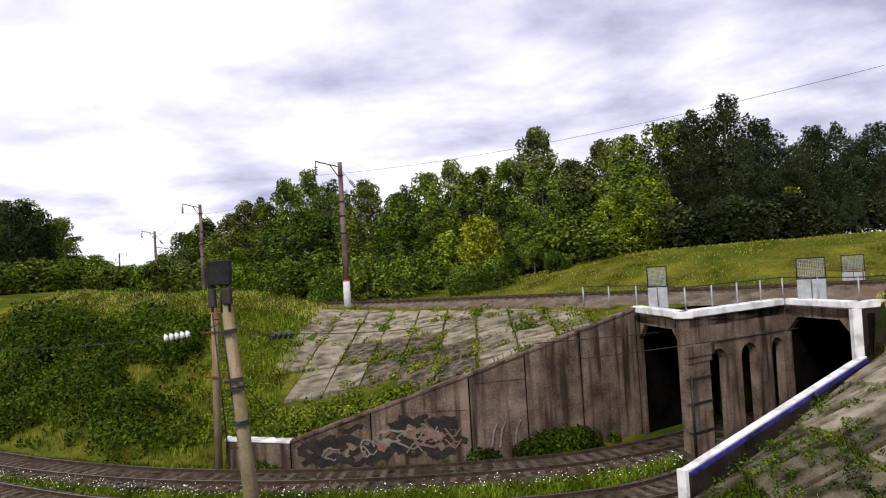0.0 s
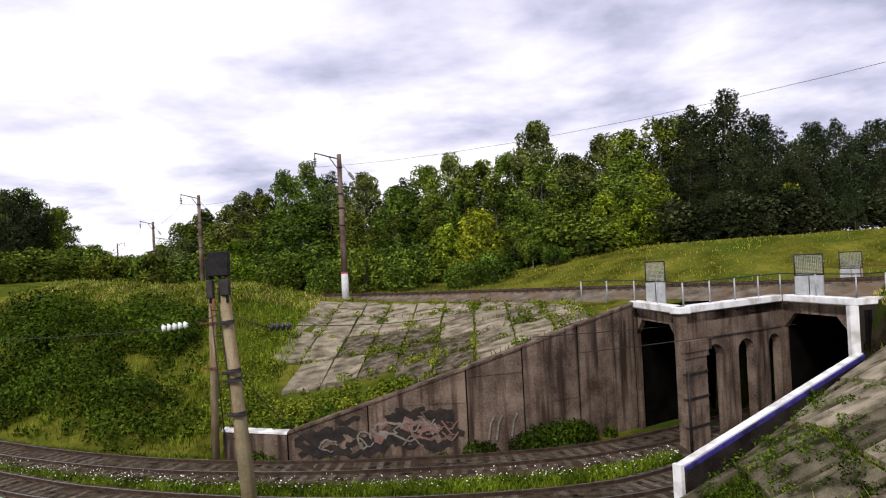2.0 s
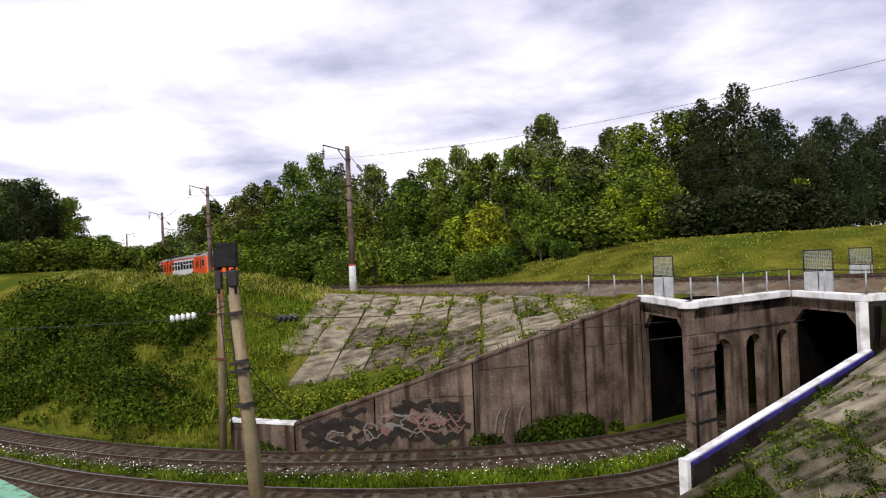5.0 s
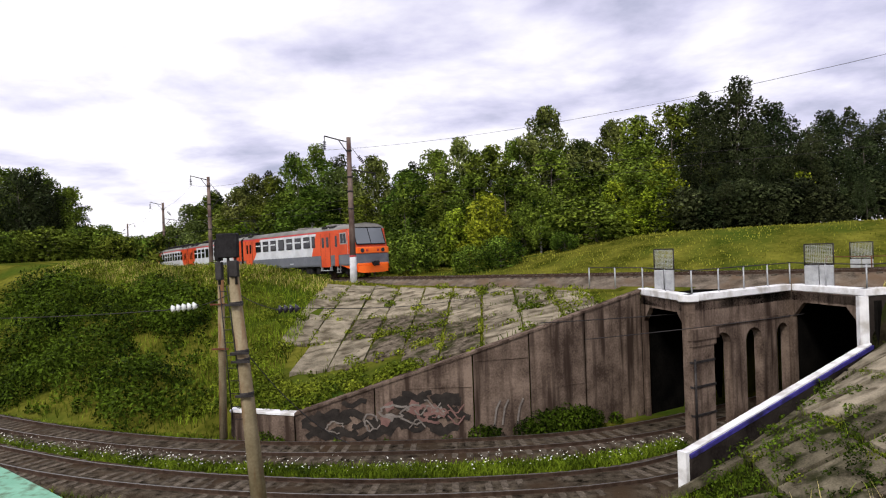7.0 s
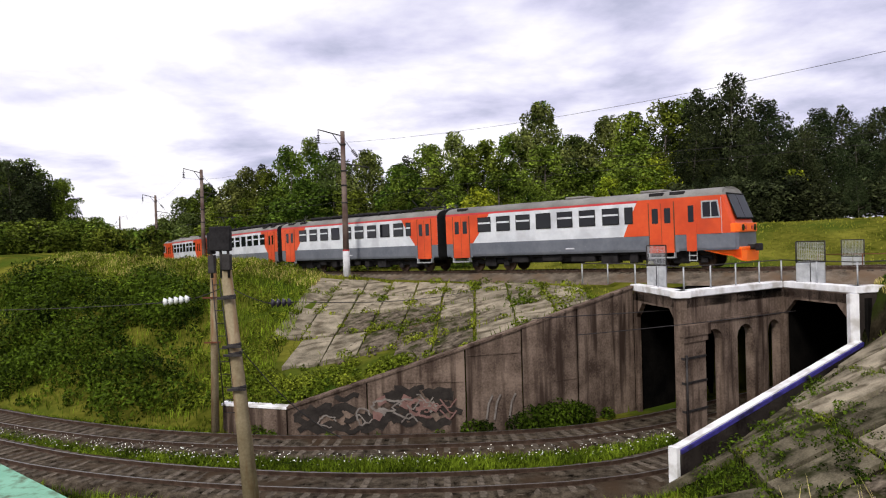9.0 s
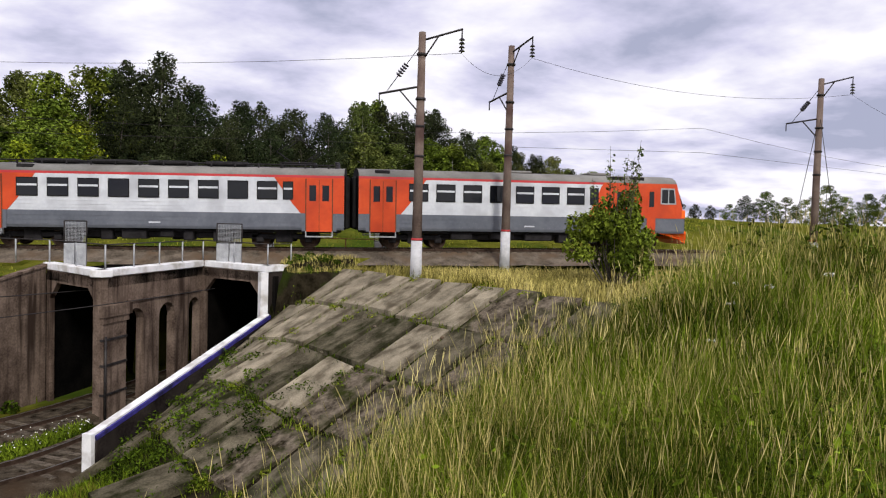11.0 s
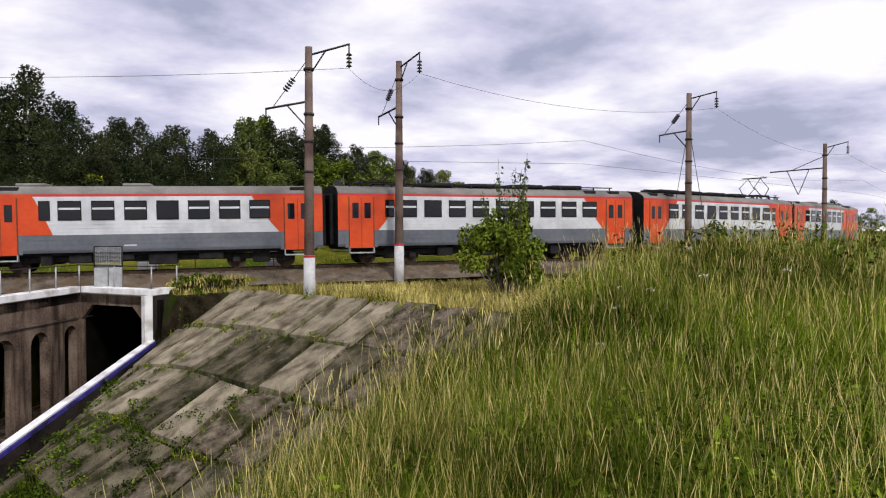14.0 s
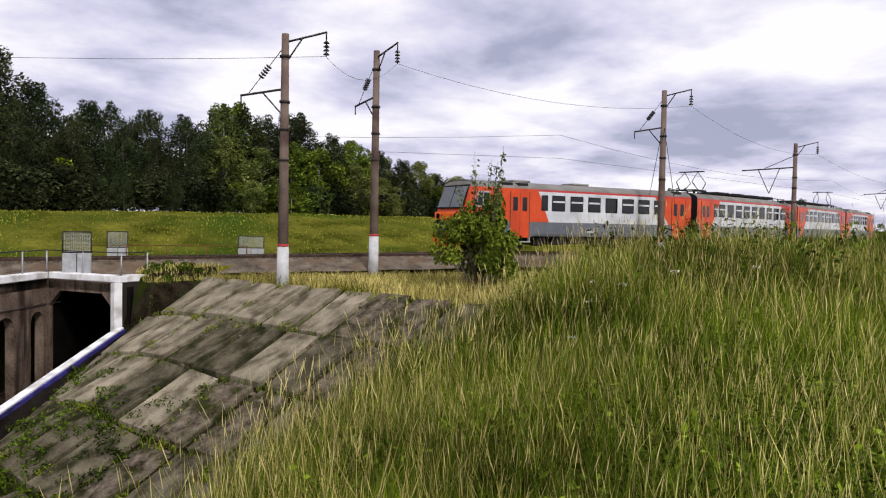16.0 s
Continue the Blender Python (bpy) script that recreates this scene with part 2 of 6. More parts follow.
class Line:
    """A smooth plan curve through control points, walked by arc length."""

    def __init__(self, pts, zero=0.0):
        p = [Vector((x, y, 0)) for x, y in pts]
        p = [p[0] * 2 - p[1], *p, p[-1] * 2 - p[-2]]
        out = []
        for i in range(1, len(p) - 2):
            for k in range(24):
                t = k / 24
                a, b, c, d = p[i - 1:i + 3]
                out.append(0.5 * ((2 * b) + (c - a) * t + (2 * a - 5 * b + 4 * c - d) * t * t + (3 * b - a - 3 * c + d) * t ** 3))
        out.append(p[-2])
        self.x = np.array([v.x for v in out])
        self.y = np.array([v.y for v in out])
        self.s = np.concatenate([[0], np.cumsum(np.hypot(np.diff(self.x), np.diff(self.y)))])
        self.s -= np.interp(zero, self.x, self.s)

    def at(self, s):
        if s > self.s[-1]:
            d = self.heading(self.s[-1] - 0.5)
            k = s - self.s[-1]
            return Vector((self.x[-1] + math.cos(d) * k, self.y[-1] + math.sin(d) * k, 0))
        return Vector((np.interp(s, self.s, self.x), np.interp(s, self.s, self.y), 0))

    def heading(self, s):
        a, b = self.at(s - 0.4), self.at(s + 0.4)
        return math.atan2(b.y - a.y, b.x - a.x)

    def yat(self, x):
        return float(np.interp(x, self.x, self.y))


# ---- plan ----
LOW = -6.4          # level of the lower line
TOP = -0.47         # top of the bridge coping
upper = Line([(-480, 802), (-300, 516), (-164.5, 300), (-111.4, 215.3), (-68.9, 147.5), (-36.7, 96.9), (-20, 72), (-7.1, 56.7), (7.8, 43.5),
              (23.6, 31.2), (40.9, 21.2), (60.1, 15.8), (90, 13.1), (129.9, 11.5), (300, 5)], zero=0.2)
low_far = Line([(-120, 100), (-60, 60), (-32, 41.5), (-21.7, 34.9), (-16.2, 32.0), (-11.7, 30.2), (-6.7, 29.0), (-2.1, 28.65), (2.4, 28.75), (5.8, 29.4), (9.4, 31.0), (16, 35.2), (28, 43.4)])
low_near = Line([(-120, 88), (-60, 51), (-32, 37), (-18, 29.0), (-14.2, 27.0), (-10, 25.4), (-5.8, 24.3), (-1.9, 23.75), (2, 23.8), (4.9, 24.2), (8.0, 25.5), (16, 31.2), (28, 40)])
WC, WL, WM, WR, WR2 = (8.83, 33.9), (9.58, 29.3), (15.5, 33.4), (16.5, 29.2), (18.2, 29.5)
WING_X = [-9.8, -6.8, 0.7, 4.2, 8.83]
WING_Y = [31.3, 30.4, 30.4, 31.3, 33.9]
WING_Z = [-5.0, -5.05, -2.75, -1.75, -0.62]
NEAR_A, NEAR_B = (7.25, 23.4), (16.5, 29.2)      # foot of the near wing wall
NEAR_ZA, NEAR_ZB = -5.0, -2.65


GRADE_X = [-480, -120, -60, -45, -35, -11, 4, 16, 27, 36, 60]
GRADE_Z = [-7.0, -3.6, -2.4, -2.0, -1.5, -0.5, -0.22, 0.0, 0.25, 0.4, 0.4]


def track_z(x):
    """Rail level of the upper line, which climbs gently towards the hillock."""
    return lerp(x, GRADE_X, GRADE_Z)


def slab_top_y(x):
    return min(upper.yat(x) - 5.0, lerp(x, [-14, -10.5, -5], [50.5, 50.2, 50]))


def crest(x):
    return lerp(x, [-60, -30, -14, -9, -4, 30], [1.5, 1.35, 0.8, -0.35, -0.85, -0.85])


def near_wall_y(x):
    return lerp(x, [NEAR_A[0], NEAR_B[0]], [NEAR_A[1], NEAR_B[1]])


HILL_AZ = [-180, -90, 0, 20, 36, 47, 57, 65, 74, 90, 180]
HILL_R = [14, 6, 2.5, 2.6, 4.0, 5.5, 8.0, 11, 14, 16, 16]
HILL_Z = [0.5, 0.3, 0.28, 0.25, 0.20, 0.30, 0.55, 1.25, 1.55, 1.5, 0.6]


def hill(x, y):
    """The hillock on which the camera stands: it rises to a rim, then falls away."""
    r, az = np.hypot(x, y), np.degrees(np.arctan2(x, y))
    e, c = np.interp(az, HILL_AZ, HILL_R), np.interp(az, HILL_AZ, HILL_Z)
    t = np.clip(r / e, 0, 1)
    return 0.3 + (c - 0.3) * t * t * (3 - 2 * t) - 0.5 * np.maximum(0, r - e)


def slope_z(x, y):
    """The paved slope: from the near wing wall up to the edge at x = 20.2."""
    k = np.clip(y, 20.0, 29.2) - 23.4
    xw = 7.25 + np.maximum(k, 0) * 1.595 - np.minimum(k, 0) * 0.35
    zw = -6.3 + np.maximum(k, 0) * 0.55
    return np.clip(zw + (x - xw) / (20.2 - xw) * (-0.8 - zw), -6.3, -0.8)


def ground_z(x, y):
    n1 = 0.18 * noise.noise((x * 0.11, y * 0.11, 0)) + 0.07 * noise.noise((x * 0.5, y * 0.5, 3))
    uy = upper.yat(x)
    if y > uy + 3:                                   # beyond the upper line
        d = y - uy
        z = -0.75 + 2.4 * smooth01(8, 26, d) * smooth01(0, 20, x) + 0.5 * smooth01(5, 20, d)
        return z + track_z(x) + n1 * smooth01(4, 10, d)
    b = low_far.yat(x) + 2.3
    if -9.8 <= x <= 8.83:
        b = lerp(x, WING_X, WING_Y) + 0.3
    inside = x > 8.83
    if not inside and y > b:                         # north bank
        if x < -9.8:
            k = smooth01(-12.5, -9.8, x)
            z0 = (LOW + 0.15) * (1 - k) + (-5.2) * k
        else:
            z0 = lerp(x, WING_X, WING_Z) - 0.12
        yt = slab_top_y(x) if x > -14 else b + lerp(x, [-60, -14], [17, 19.5])
        zt = crest(x)
        t = (y - b) / max(1.0, yt - b)
        if t < 1:
            z = z0 + (zt - z0) * (t if x > -8 else t * 0.75 + 0.25 * smooth01(0, 1, t))
            k = smooth01(-14, -9, x)
            return z + n1 * (1.6 * (1 - k) + 0.1) * min(1, 4 * t)
        flat = lerp(x, [-48, -26], [1.5, -0.75])         # a low rise before the line, farther out
        flat += (-0.75 + track_z(x) - flat) * smooth01(11, 5, uy - y)
        return zt + (flat - zt) * smooth01(0, 14, y - yt) + n1 * 0.6
    if inside:
        nw = near_wall_y(x)
        u = low_far.yat(x) + 3.6
        if x < 16.4 and y < u and y > nw - 0.2 or (16.4 <= x < 30 and low_near.yat(x) - 2.3 < y < u):
            return LOW
        if y >= u:
            return -0.7
        z = float(slope_z(x, y))
        if y > 28 and x > 17.5:
            z = max(z, -0.8)
        if y < nw:
            return max(z + n1 * 0.15, hill(x, y) + n1)
        return max(-0.75 + (0.35 + track_z(x)) * smooth01(9, 4, uy - y), hill(x, y) + n1)
    s = low_near.yat(x) - 2.2
    if y > s:
        return LOW + n1 * 0.12
    z = LOW + 0.05
    if x > 6:
        z = max(z, float(slope_z(x, y)))
    return max(z, hill(x, y) + n1 * 0.6)


GRID = {}


def gz(x, y):
    """Ground level at many places at once, by the ground mesh."""
    X, Y, Z = GRID["x"], GRID["y"], GRID["z"]
    i = np.clip(np.searchsorted(X, x) - 1, 0, len(X) - 2)
    j = np.clip(np.searchsorted(Y, y) - 1, 0, len(Y) - 2)
    u = np.clip((x - X[i]) / (X[i + 1] - X[i]), 0, 1)
    v = np.clip((y - Y[j]) / (Y[j + 1] - Y[j]), 0, 1)
    return (Z[j, i] * (1 - u) + Z[j, i + 1] * u) * (1 - v) + (Z[j + 1, i] * (1 - u) + Z[j + 1, i + 1] * u) * v


def build_ground():
    def axis(parts):
        out = []
        for a, b, st in parts:
            out += list(np.arange(a, b, st))
        return out
    xs = axis([(-1500, -300, 100), (-300, -80, 10), (-80, -30, 1.5), (-30, 24, 0.4), (24, 60, 0.9), (60, 120, 3), (120, 400, 20), (400, 1600, 100)])
    ys = axis([(-300, -20, 20), (-20, -4, 1.5), (-4, 20, 0.5), (20, 53, 0.35), (53, 90, 1.0), (90, 200, 4), (200, 400, 15), (400, 1800, 100)])
    nx, ny = len(xs), len(ys)
    verts = [(x, y, ground_z(x, y)) for y in ys for x in xs]
    faces = [(j * nx + i, j * nx + i + 1, (j + 1) * nx + i + 1, (j + 1) * nx + i) for j in range(ny - 1) for i in range(nx - 1)]
    GRID["x"], GRID["y"], GRID["z"] = np.array(xs), np.array(ys), np.array([v[2] for v in verts]).reshape(ny, nx)
    g = mesh_from("ground", verts, faces, GRASSY, smooth=True)
    g.data.materials.append(SOIL)
    def bare(x, y):
        if 17.4 < x < 21.5 and 28.6 < y < 32.6 and y < lerp(x, upper.x, upper.y) - 2.6:
            return True
        return 7 < x < 20.3 and 9 < y < 29.5 and y < near_wall_y(x) + 0.2 and hill(x, y) < float(slope_z(x, y)) + 0.3
    for p in g.data.polygons:
        c = p.center
        if abs(c.x) < 30 and bare(c.x, c.y):
            p.material_index = 1
    tagged(g, "grassy ground of cuttings, embankments and meadow", "ground", kind="structure")


build_ground()


# ---- railway lines ----
def build_track(name, line, s0, s1, z, label, bed_w=3.0, sleepers=True, bed=BALLAST, grade=lambda x: 0.0, sink=0.142):
    root = tagged(empty(name), label, "railway track", kind="structure")
    verts, faces = [], []
    prof = [(-bed_w - 0.9, z - 0.75), (-bed_w * 0.62, z - 0.15), (0, z - 0.145), (bed_w * 0.62, z - 0.15), (bed_w + 0.9, z - 0.75)]
    n = int((s1 - s0) / 1.0)
    for i in range(n + 1):
        s = s0 + (s1 - s0) * i / n
        p, h = line.at(s), line.heading(s)
        nx, ny = -math.sin(h), math.cos(h)
        for d, zz in prof:
            verts.append((p.x + nx * d, p.y + ny * d, zz + grade(p.x) + 0.06 * noise.noise((p.x * 0.8, p.y * 0.8, d))))
    k = len(prof)
    for i in range(n):
        for j in range(k - 1):
            faces.append((i * k + j, (i + 1) * k + j, (i + 1) * k + j + 1, i * k + j + 1))
    mesh_from("ballast_bed", verts, faces, bed, root)
    for side in (-0.76, 0.76):
        bm = bmesh.new()
        prev = None
        for i in range(n + 1):
            s = s0 + (s1 - s0) * i / n
            p, h = line.at(s), line.heading(s)
            nx, ny = -math.sin(h), math.cos(h)
            ring = []
            for d, zz in ((-0.07, -0.17), (-0.02, -0.13), (-0.036, -0.03), (-0.036, 0), (0.036, 0), (0.036, -0.03), (0.02, -0.13), (0.07, -0.17)):
                ring.append(bm.verts.new((p.x + nx * (side + d), p.y + ny * (side + d), z + grade(p.x) + zz)))
            if prev:
                for a in range(7):
                    f = bm.faces.new((prev[a], prev[a + 1], ring[a + 1], ring[a]))
                    f.material_index = 1 if a == 3 else 0
            prev = ring
        part("rail", bm, [RAIL, RAILTOP], root)
    if sleepers:
        bm = bmesh.new()
        box(bm, -0.13, 0.13, -1.3, 1.3, -0.1, 0.0, 0.02)
        me = bpy.data.meshes.new("sleeper")
        bm.to_mesh(me)
        bm.free()
        me.materials.append(SLEEPER)
        s = sleepers[0]
        while s < sleepers[1]:
            p = line.at(s)
            o = new("sleeper", me)
            o.parent = root
            o.matrix_basis = Matrix.Translation((p.x, p.y, z + grade(p.x) - sink)) @ Matrix.Rotation(line.heading(s) + random.uniform(-0.01, 0.01), 4, "Z")
            s += 0.55
    return root


build_track("track_upper", upper, -330, 250, 0.0, "electrified track on the embankment with gravel ballast", 1.9, (-30, 60), grade=track_z, sink=0.13)
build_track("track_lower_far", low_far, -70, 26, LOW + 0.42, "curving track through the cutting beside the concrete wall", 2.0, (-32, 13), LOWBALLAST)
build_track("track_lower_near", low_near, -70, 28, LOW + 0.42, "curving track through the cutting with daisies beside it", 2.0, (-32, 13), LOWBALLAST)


# ---- bridge ----
def build_bridge():
    root = tagged(empty("bridge"), "weathered concrete railway bridge with two portals and arcaded pier", "bridge", kind="structure")
    ax = Vector((WM[0] - WL[0], WM[1] - WL[1], 0)).normalized()      # along the lower line
    def wall(name, a, b, holes, z1=TOP - 0.3, thick=0.7, material=CONC, z0=LOW - 0.3):
        """An upright wall from a to b with openings (start, end, sill, crown, chamfer) cut through it."""
        a, b = Vector((*a, 0)), Vector((*b, 0))
        L = (b - a).length
        d = (b - a) / L
        nrm = Vector((-d.y, d.x, 0))
        bm = bmesh.new()
        cols = []
        x = 0
        for h in holes:
            cols.append((x, h[0], None))
            cols.append((h[0], h[1], h))
            x = h[1]
        cols.append((x, L, None))
        def quadbox(pts):
            lo = [bm.verts.new(a + d * u + Vector((0, 0, v))) for u, v in pts]
            hi = [bm.verts.new(a + d * u + nrm * thick + Vector((0, 0, v))) for u, v in pts]
            bm.faces.new(lo)
            bm.faces.new(hi[::-1])
            for i in range(len(pts)):
                j = (i + 1) % len(pts)
                bm.faces.new((lo[j], lo[i], hi[i], hi[j]))
        for u0, u1, h in cols:
            if u1 - u0 < 1e-3:
                continue
            if h is None:
                quadbox([(u0, z0), (u1, z0), (u1, z1), (u0, z1)])
            else:
                c = h[4]
                crown = h[3]
                pts = [(u0, z1), (u0, crown - c)]
                if len(h) > 5:          # round head
                    m = 6
                    pts = [(u0, z1)] + [(u0 + (u1 - u0) * (0.5 - 0.5 * math.cos(math.pi * i / m)), crown - c + c * math.sin(math.pi * i / m)) for i in range(m + 1)] + [(u1, z1)]
                else:
                    pts += [(u0 + c, crown), (u1 - c, crown), (u1, crown - c), (u1, z1)]
                quadbox(pts)
                if h[2] > z0:
                    quadbox([(u0, z0), (u1, z0), (u1, h[2]), (u0, h[2])])
        bmesh.ops.recalc_face_normals(bm, faces=bm.faces)
        return part(name, bm, material, root)
    wall("portal_wall", WC, WL, [(0.25, 4.25, LOW - 0.3, TOP - 0.8, 0.7)], thick=0.22)
    L = math.dist(WL, WM)
    wall("arcade_wall", WL, WM, [(1.47, 2.7, LOW - 0.3, TOP - 1.72, 0.5, 1), (3.75, 4.95, LOW - 0.3, TOP - 1.72, 0.5, 1), (6.1, 7.05, LOW - 0.3, TOP - 1.72, 0.45, 1)], thick=0.4)
    wall("portal_wall", WM, WR, [(0.2, 4.1, LOW - 0.3, TOP - 0.8, 0.7)], thick=0.22)
    # capital and raised pilaster on the corner of the pier
    n = Vector((ax.y, -ax.x, 0))
    bm = bmesh.new()
    o = Vector((*WL, 0))
    def slabbox(u0, u1, v0, v1, z0, z1):
        prism(bm, [o + ax * u0 + n * v0, o + ax * u0 + n * v1, o + ax * u1 + n * v1, o + ax * u1 + n * v0][::-1], z0, z1)
    slabbox(-0.1, 1.3, 0, 0.14, LOW - 0.3, TOP - 2.05)
    slabbox(-0.18, 1.55, 0, 0.24, TOP - 1.85, TOP - 1.4)
    slabbox(-0.14, 1.42, 0, 0.19, TOP - 2.1, TOP - 1.85)
    bmesh.ops.recalc_face_normals(bm, faces=bm.faces)
    part("pilaster", bm, CONC, root)
    for z in (-5.4, -4.25, -3.25):
        bm = bmesh.new()
        prism(bm, [o + ax * -0.13 + n * 0.0, o + ax * 1.33 + n * 0.0, o + ax * 1.33 + n * 0.18, o + ax * -0.13 + n * 0.18], z, z + 0.09)
        bmesh.ops.recalc_face_normals(bm, faces=bm.faces)
        part("strap", bm, STEEL, root, "dark iron strap")
    bm = bmesh.new()
    p = o + ax * 0.0 + n * 0.17
    tube(bm, p + Vector((0, 0, LOW)), p + Vector((0, 0, TOP - 2.6)), 0.05)
    part("drain_pipe", bm, STEEL, root)
    # ledge line under the coping of the arcade
    bm = bmesh.new()
    prism(bm, [o + ax * 1.5, o + ax * L, o + ax * L + n * 0.08, o + ax * 1.5 + n * 0.08], TOP - 1.42, TOP - 1.33)
    bmesh.ops.recalc_face_normals(bm, faces=bm.faces)
    part("ledge", bm, CONC, root)
    # deck over the tunnels, and tunnel linings with the inner shade in their colour
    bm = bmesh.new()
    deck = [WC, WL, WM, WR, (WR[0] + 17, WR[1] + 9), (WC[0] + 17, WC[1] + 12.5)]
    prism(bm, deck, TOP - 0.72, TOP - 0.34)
    part("deck", bm, SOOT_SHADE, root)
    def lining(name, a, b, z0=LOW - 0.2, z1=TOP - 0.5, t=0.5, m=SOOT_SHADE):
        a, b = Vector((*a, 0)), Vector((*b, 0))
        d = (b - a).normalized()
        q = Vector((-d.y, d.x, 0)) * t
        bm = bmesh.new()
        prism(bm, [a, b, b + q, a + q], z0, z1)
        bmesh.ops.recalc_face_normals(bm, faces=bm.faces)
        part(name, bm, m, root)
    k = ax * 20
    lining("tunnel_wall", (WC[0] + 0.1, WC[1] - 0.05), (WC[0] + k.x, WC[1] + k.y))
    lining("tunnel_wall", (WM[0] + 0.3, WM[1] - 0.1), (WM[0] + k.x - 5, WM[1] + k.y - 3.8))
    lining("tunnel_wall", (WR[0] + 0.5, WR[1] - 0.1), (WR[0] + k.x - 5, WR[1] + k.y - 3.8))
    # added, unseen wall that shuts the tunnels off from daylight at the back
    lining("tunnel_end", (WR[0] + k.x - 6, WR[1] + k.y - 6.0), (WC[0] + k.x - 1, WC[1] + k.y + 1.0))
    # white coping
    pts = [Vector((*p, 0)) for p in ((WC[0] - 0.05, WC[1] + 0.4), (WL[0] - 0.12, WL[1] - 0.15), (WM[0] + 0.02, WM[1] - 0.2), (WR[0], WR[1] - 0.15), (WR2[0], WR2[1]))]
    for a, b in zip(pts, pts[1:]):
        d = (b - a).normalized()
        q = Vector((-d.y, d.x, 0)) * 0.5
        bm = bmesh.new()
        prism(bm, [a, b, b + q, a + q], TOP - 0.3, TOP)
        bmesh.ops.recalc_face_normals(bm, faces=bm.faces)
        bmesh.ops.bevel(bm, geom=bm.edges[:], offset=0.03, segments=1, affect="EDGES")
        part("coping", bm, WHITE, root, "white-painted coping")
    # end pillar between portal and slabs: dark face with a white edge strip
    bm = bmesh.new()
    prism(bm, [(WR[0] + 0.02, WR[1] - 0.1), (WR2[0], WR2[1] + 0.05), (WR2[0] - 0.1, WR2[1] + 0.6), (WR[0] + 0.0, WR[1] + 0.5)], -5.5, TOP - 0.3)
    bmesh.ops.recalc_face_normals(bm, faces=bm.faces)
    part("end_pillar", bm, DARKCONC, root, "dark end face of the bridge")
    bm = bmesh.new()
    prism(bm, [(WR[0] - 0.25, WR[1] - 0.16), (WR[0] + 0.12, WR[1] - 0.16), (WR[0] + 0.12, WR[1] + 0.1), (WR[0] - 0.25, WR[1] + 0.1)], NEAR_ZB - 0.2, TOP - 0.3)
    bmesh.ops.recalc_face_normals(bm, faces=bm.faces)
    part("edge_strip", bm, WHITE, root, "white-painted vertical edge")
    return root


build_bridge()


def build_wing_far():
    root = tagged(empty("wall_far"), "stained concrete wing wall with faded graffiti along the track", "retaining wall", kind="structure")
    joints = [-9.8, -6.8, -3.4, 0.77, 3.23, 4.2, 5.84, 8.83]
    for i, (a, b) in enumerate(zip(joints, joints[1:])):
        pa, pb = [(x, lerp(x, WING_X, WING_Y)) for x in (a, b)]
        za, zb = [lerp(x, WING_X, WING_Z) for x in (a, b)]
        g0, g1 = (0.0 if a == 4.2 else 0.03), (0.0 if b == 4.2 else 0.03)
        out = (0.0, 0.0, 0.015, 0.0, 0.02, 0.02, 0.0)[i]
        bm = bmesh.new()
        prism(bm, [(pa[0] + g0, pa[1] - out), (pb[0] - g1, pb[1] - out), (pb[0] - g1, pb[1] + 0.5), (pa[0] + g0, pa[1] + 0.5)], LOW - 0.3, [za, zb, zb, za])
        part("panel", bm, CONC, root)
        bm = bmesh.new()
        prism(bm, [(pa[0], pa[1] - 0.07), (pb[0], pb[1] - 0.07), (pb[0], pb[1] + 0.55), (pa[0], pa[1] + 0.55)], [za, zb, zb, za], [za + 0.09, zb + 0.09, zb + 0.09, za + 0.09])
        part("cap", bm, WHITE if i == 0 else CONC, root, "white-painted cap" if i == 0 else "")
    # horizontal pour line across the middle panels
    for x0, x1, z in ((0.85, 3.15, -3.05), (3.3, 5.75, -4.45), (-2.0, 0.7, -4.1)):
        n = 6
        for k in range(n):
            u, v = x0 + (x1 - x0) * k / n, x0 + (x1 - x0) * (k + 1) / n
            yu, yv = lerp(u, WING_X, WING_Y), lerp(v, WING_X, WING_Y)
            if k == 0:
                bm = bmesh.new()
            prism(bm, [(u, yu - 0.035), (v, yv - 0.035), (v, yv + 0.05), (u, yu + 0.05)], z, z + 0.045)
        part("pour_line", bm, CONC, root)
    return root


build_wing_far()


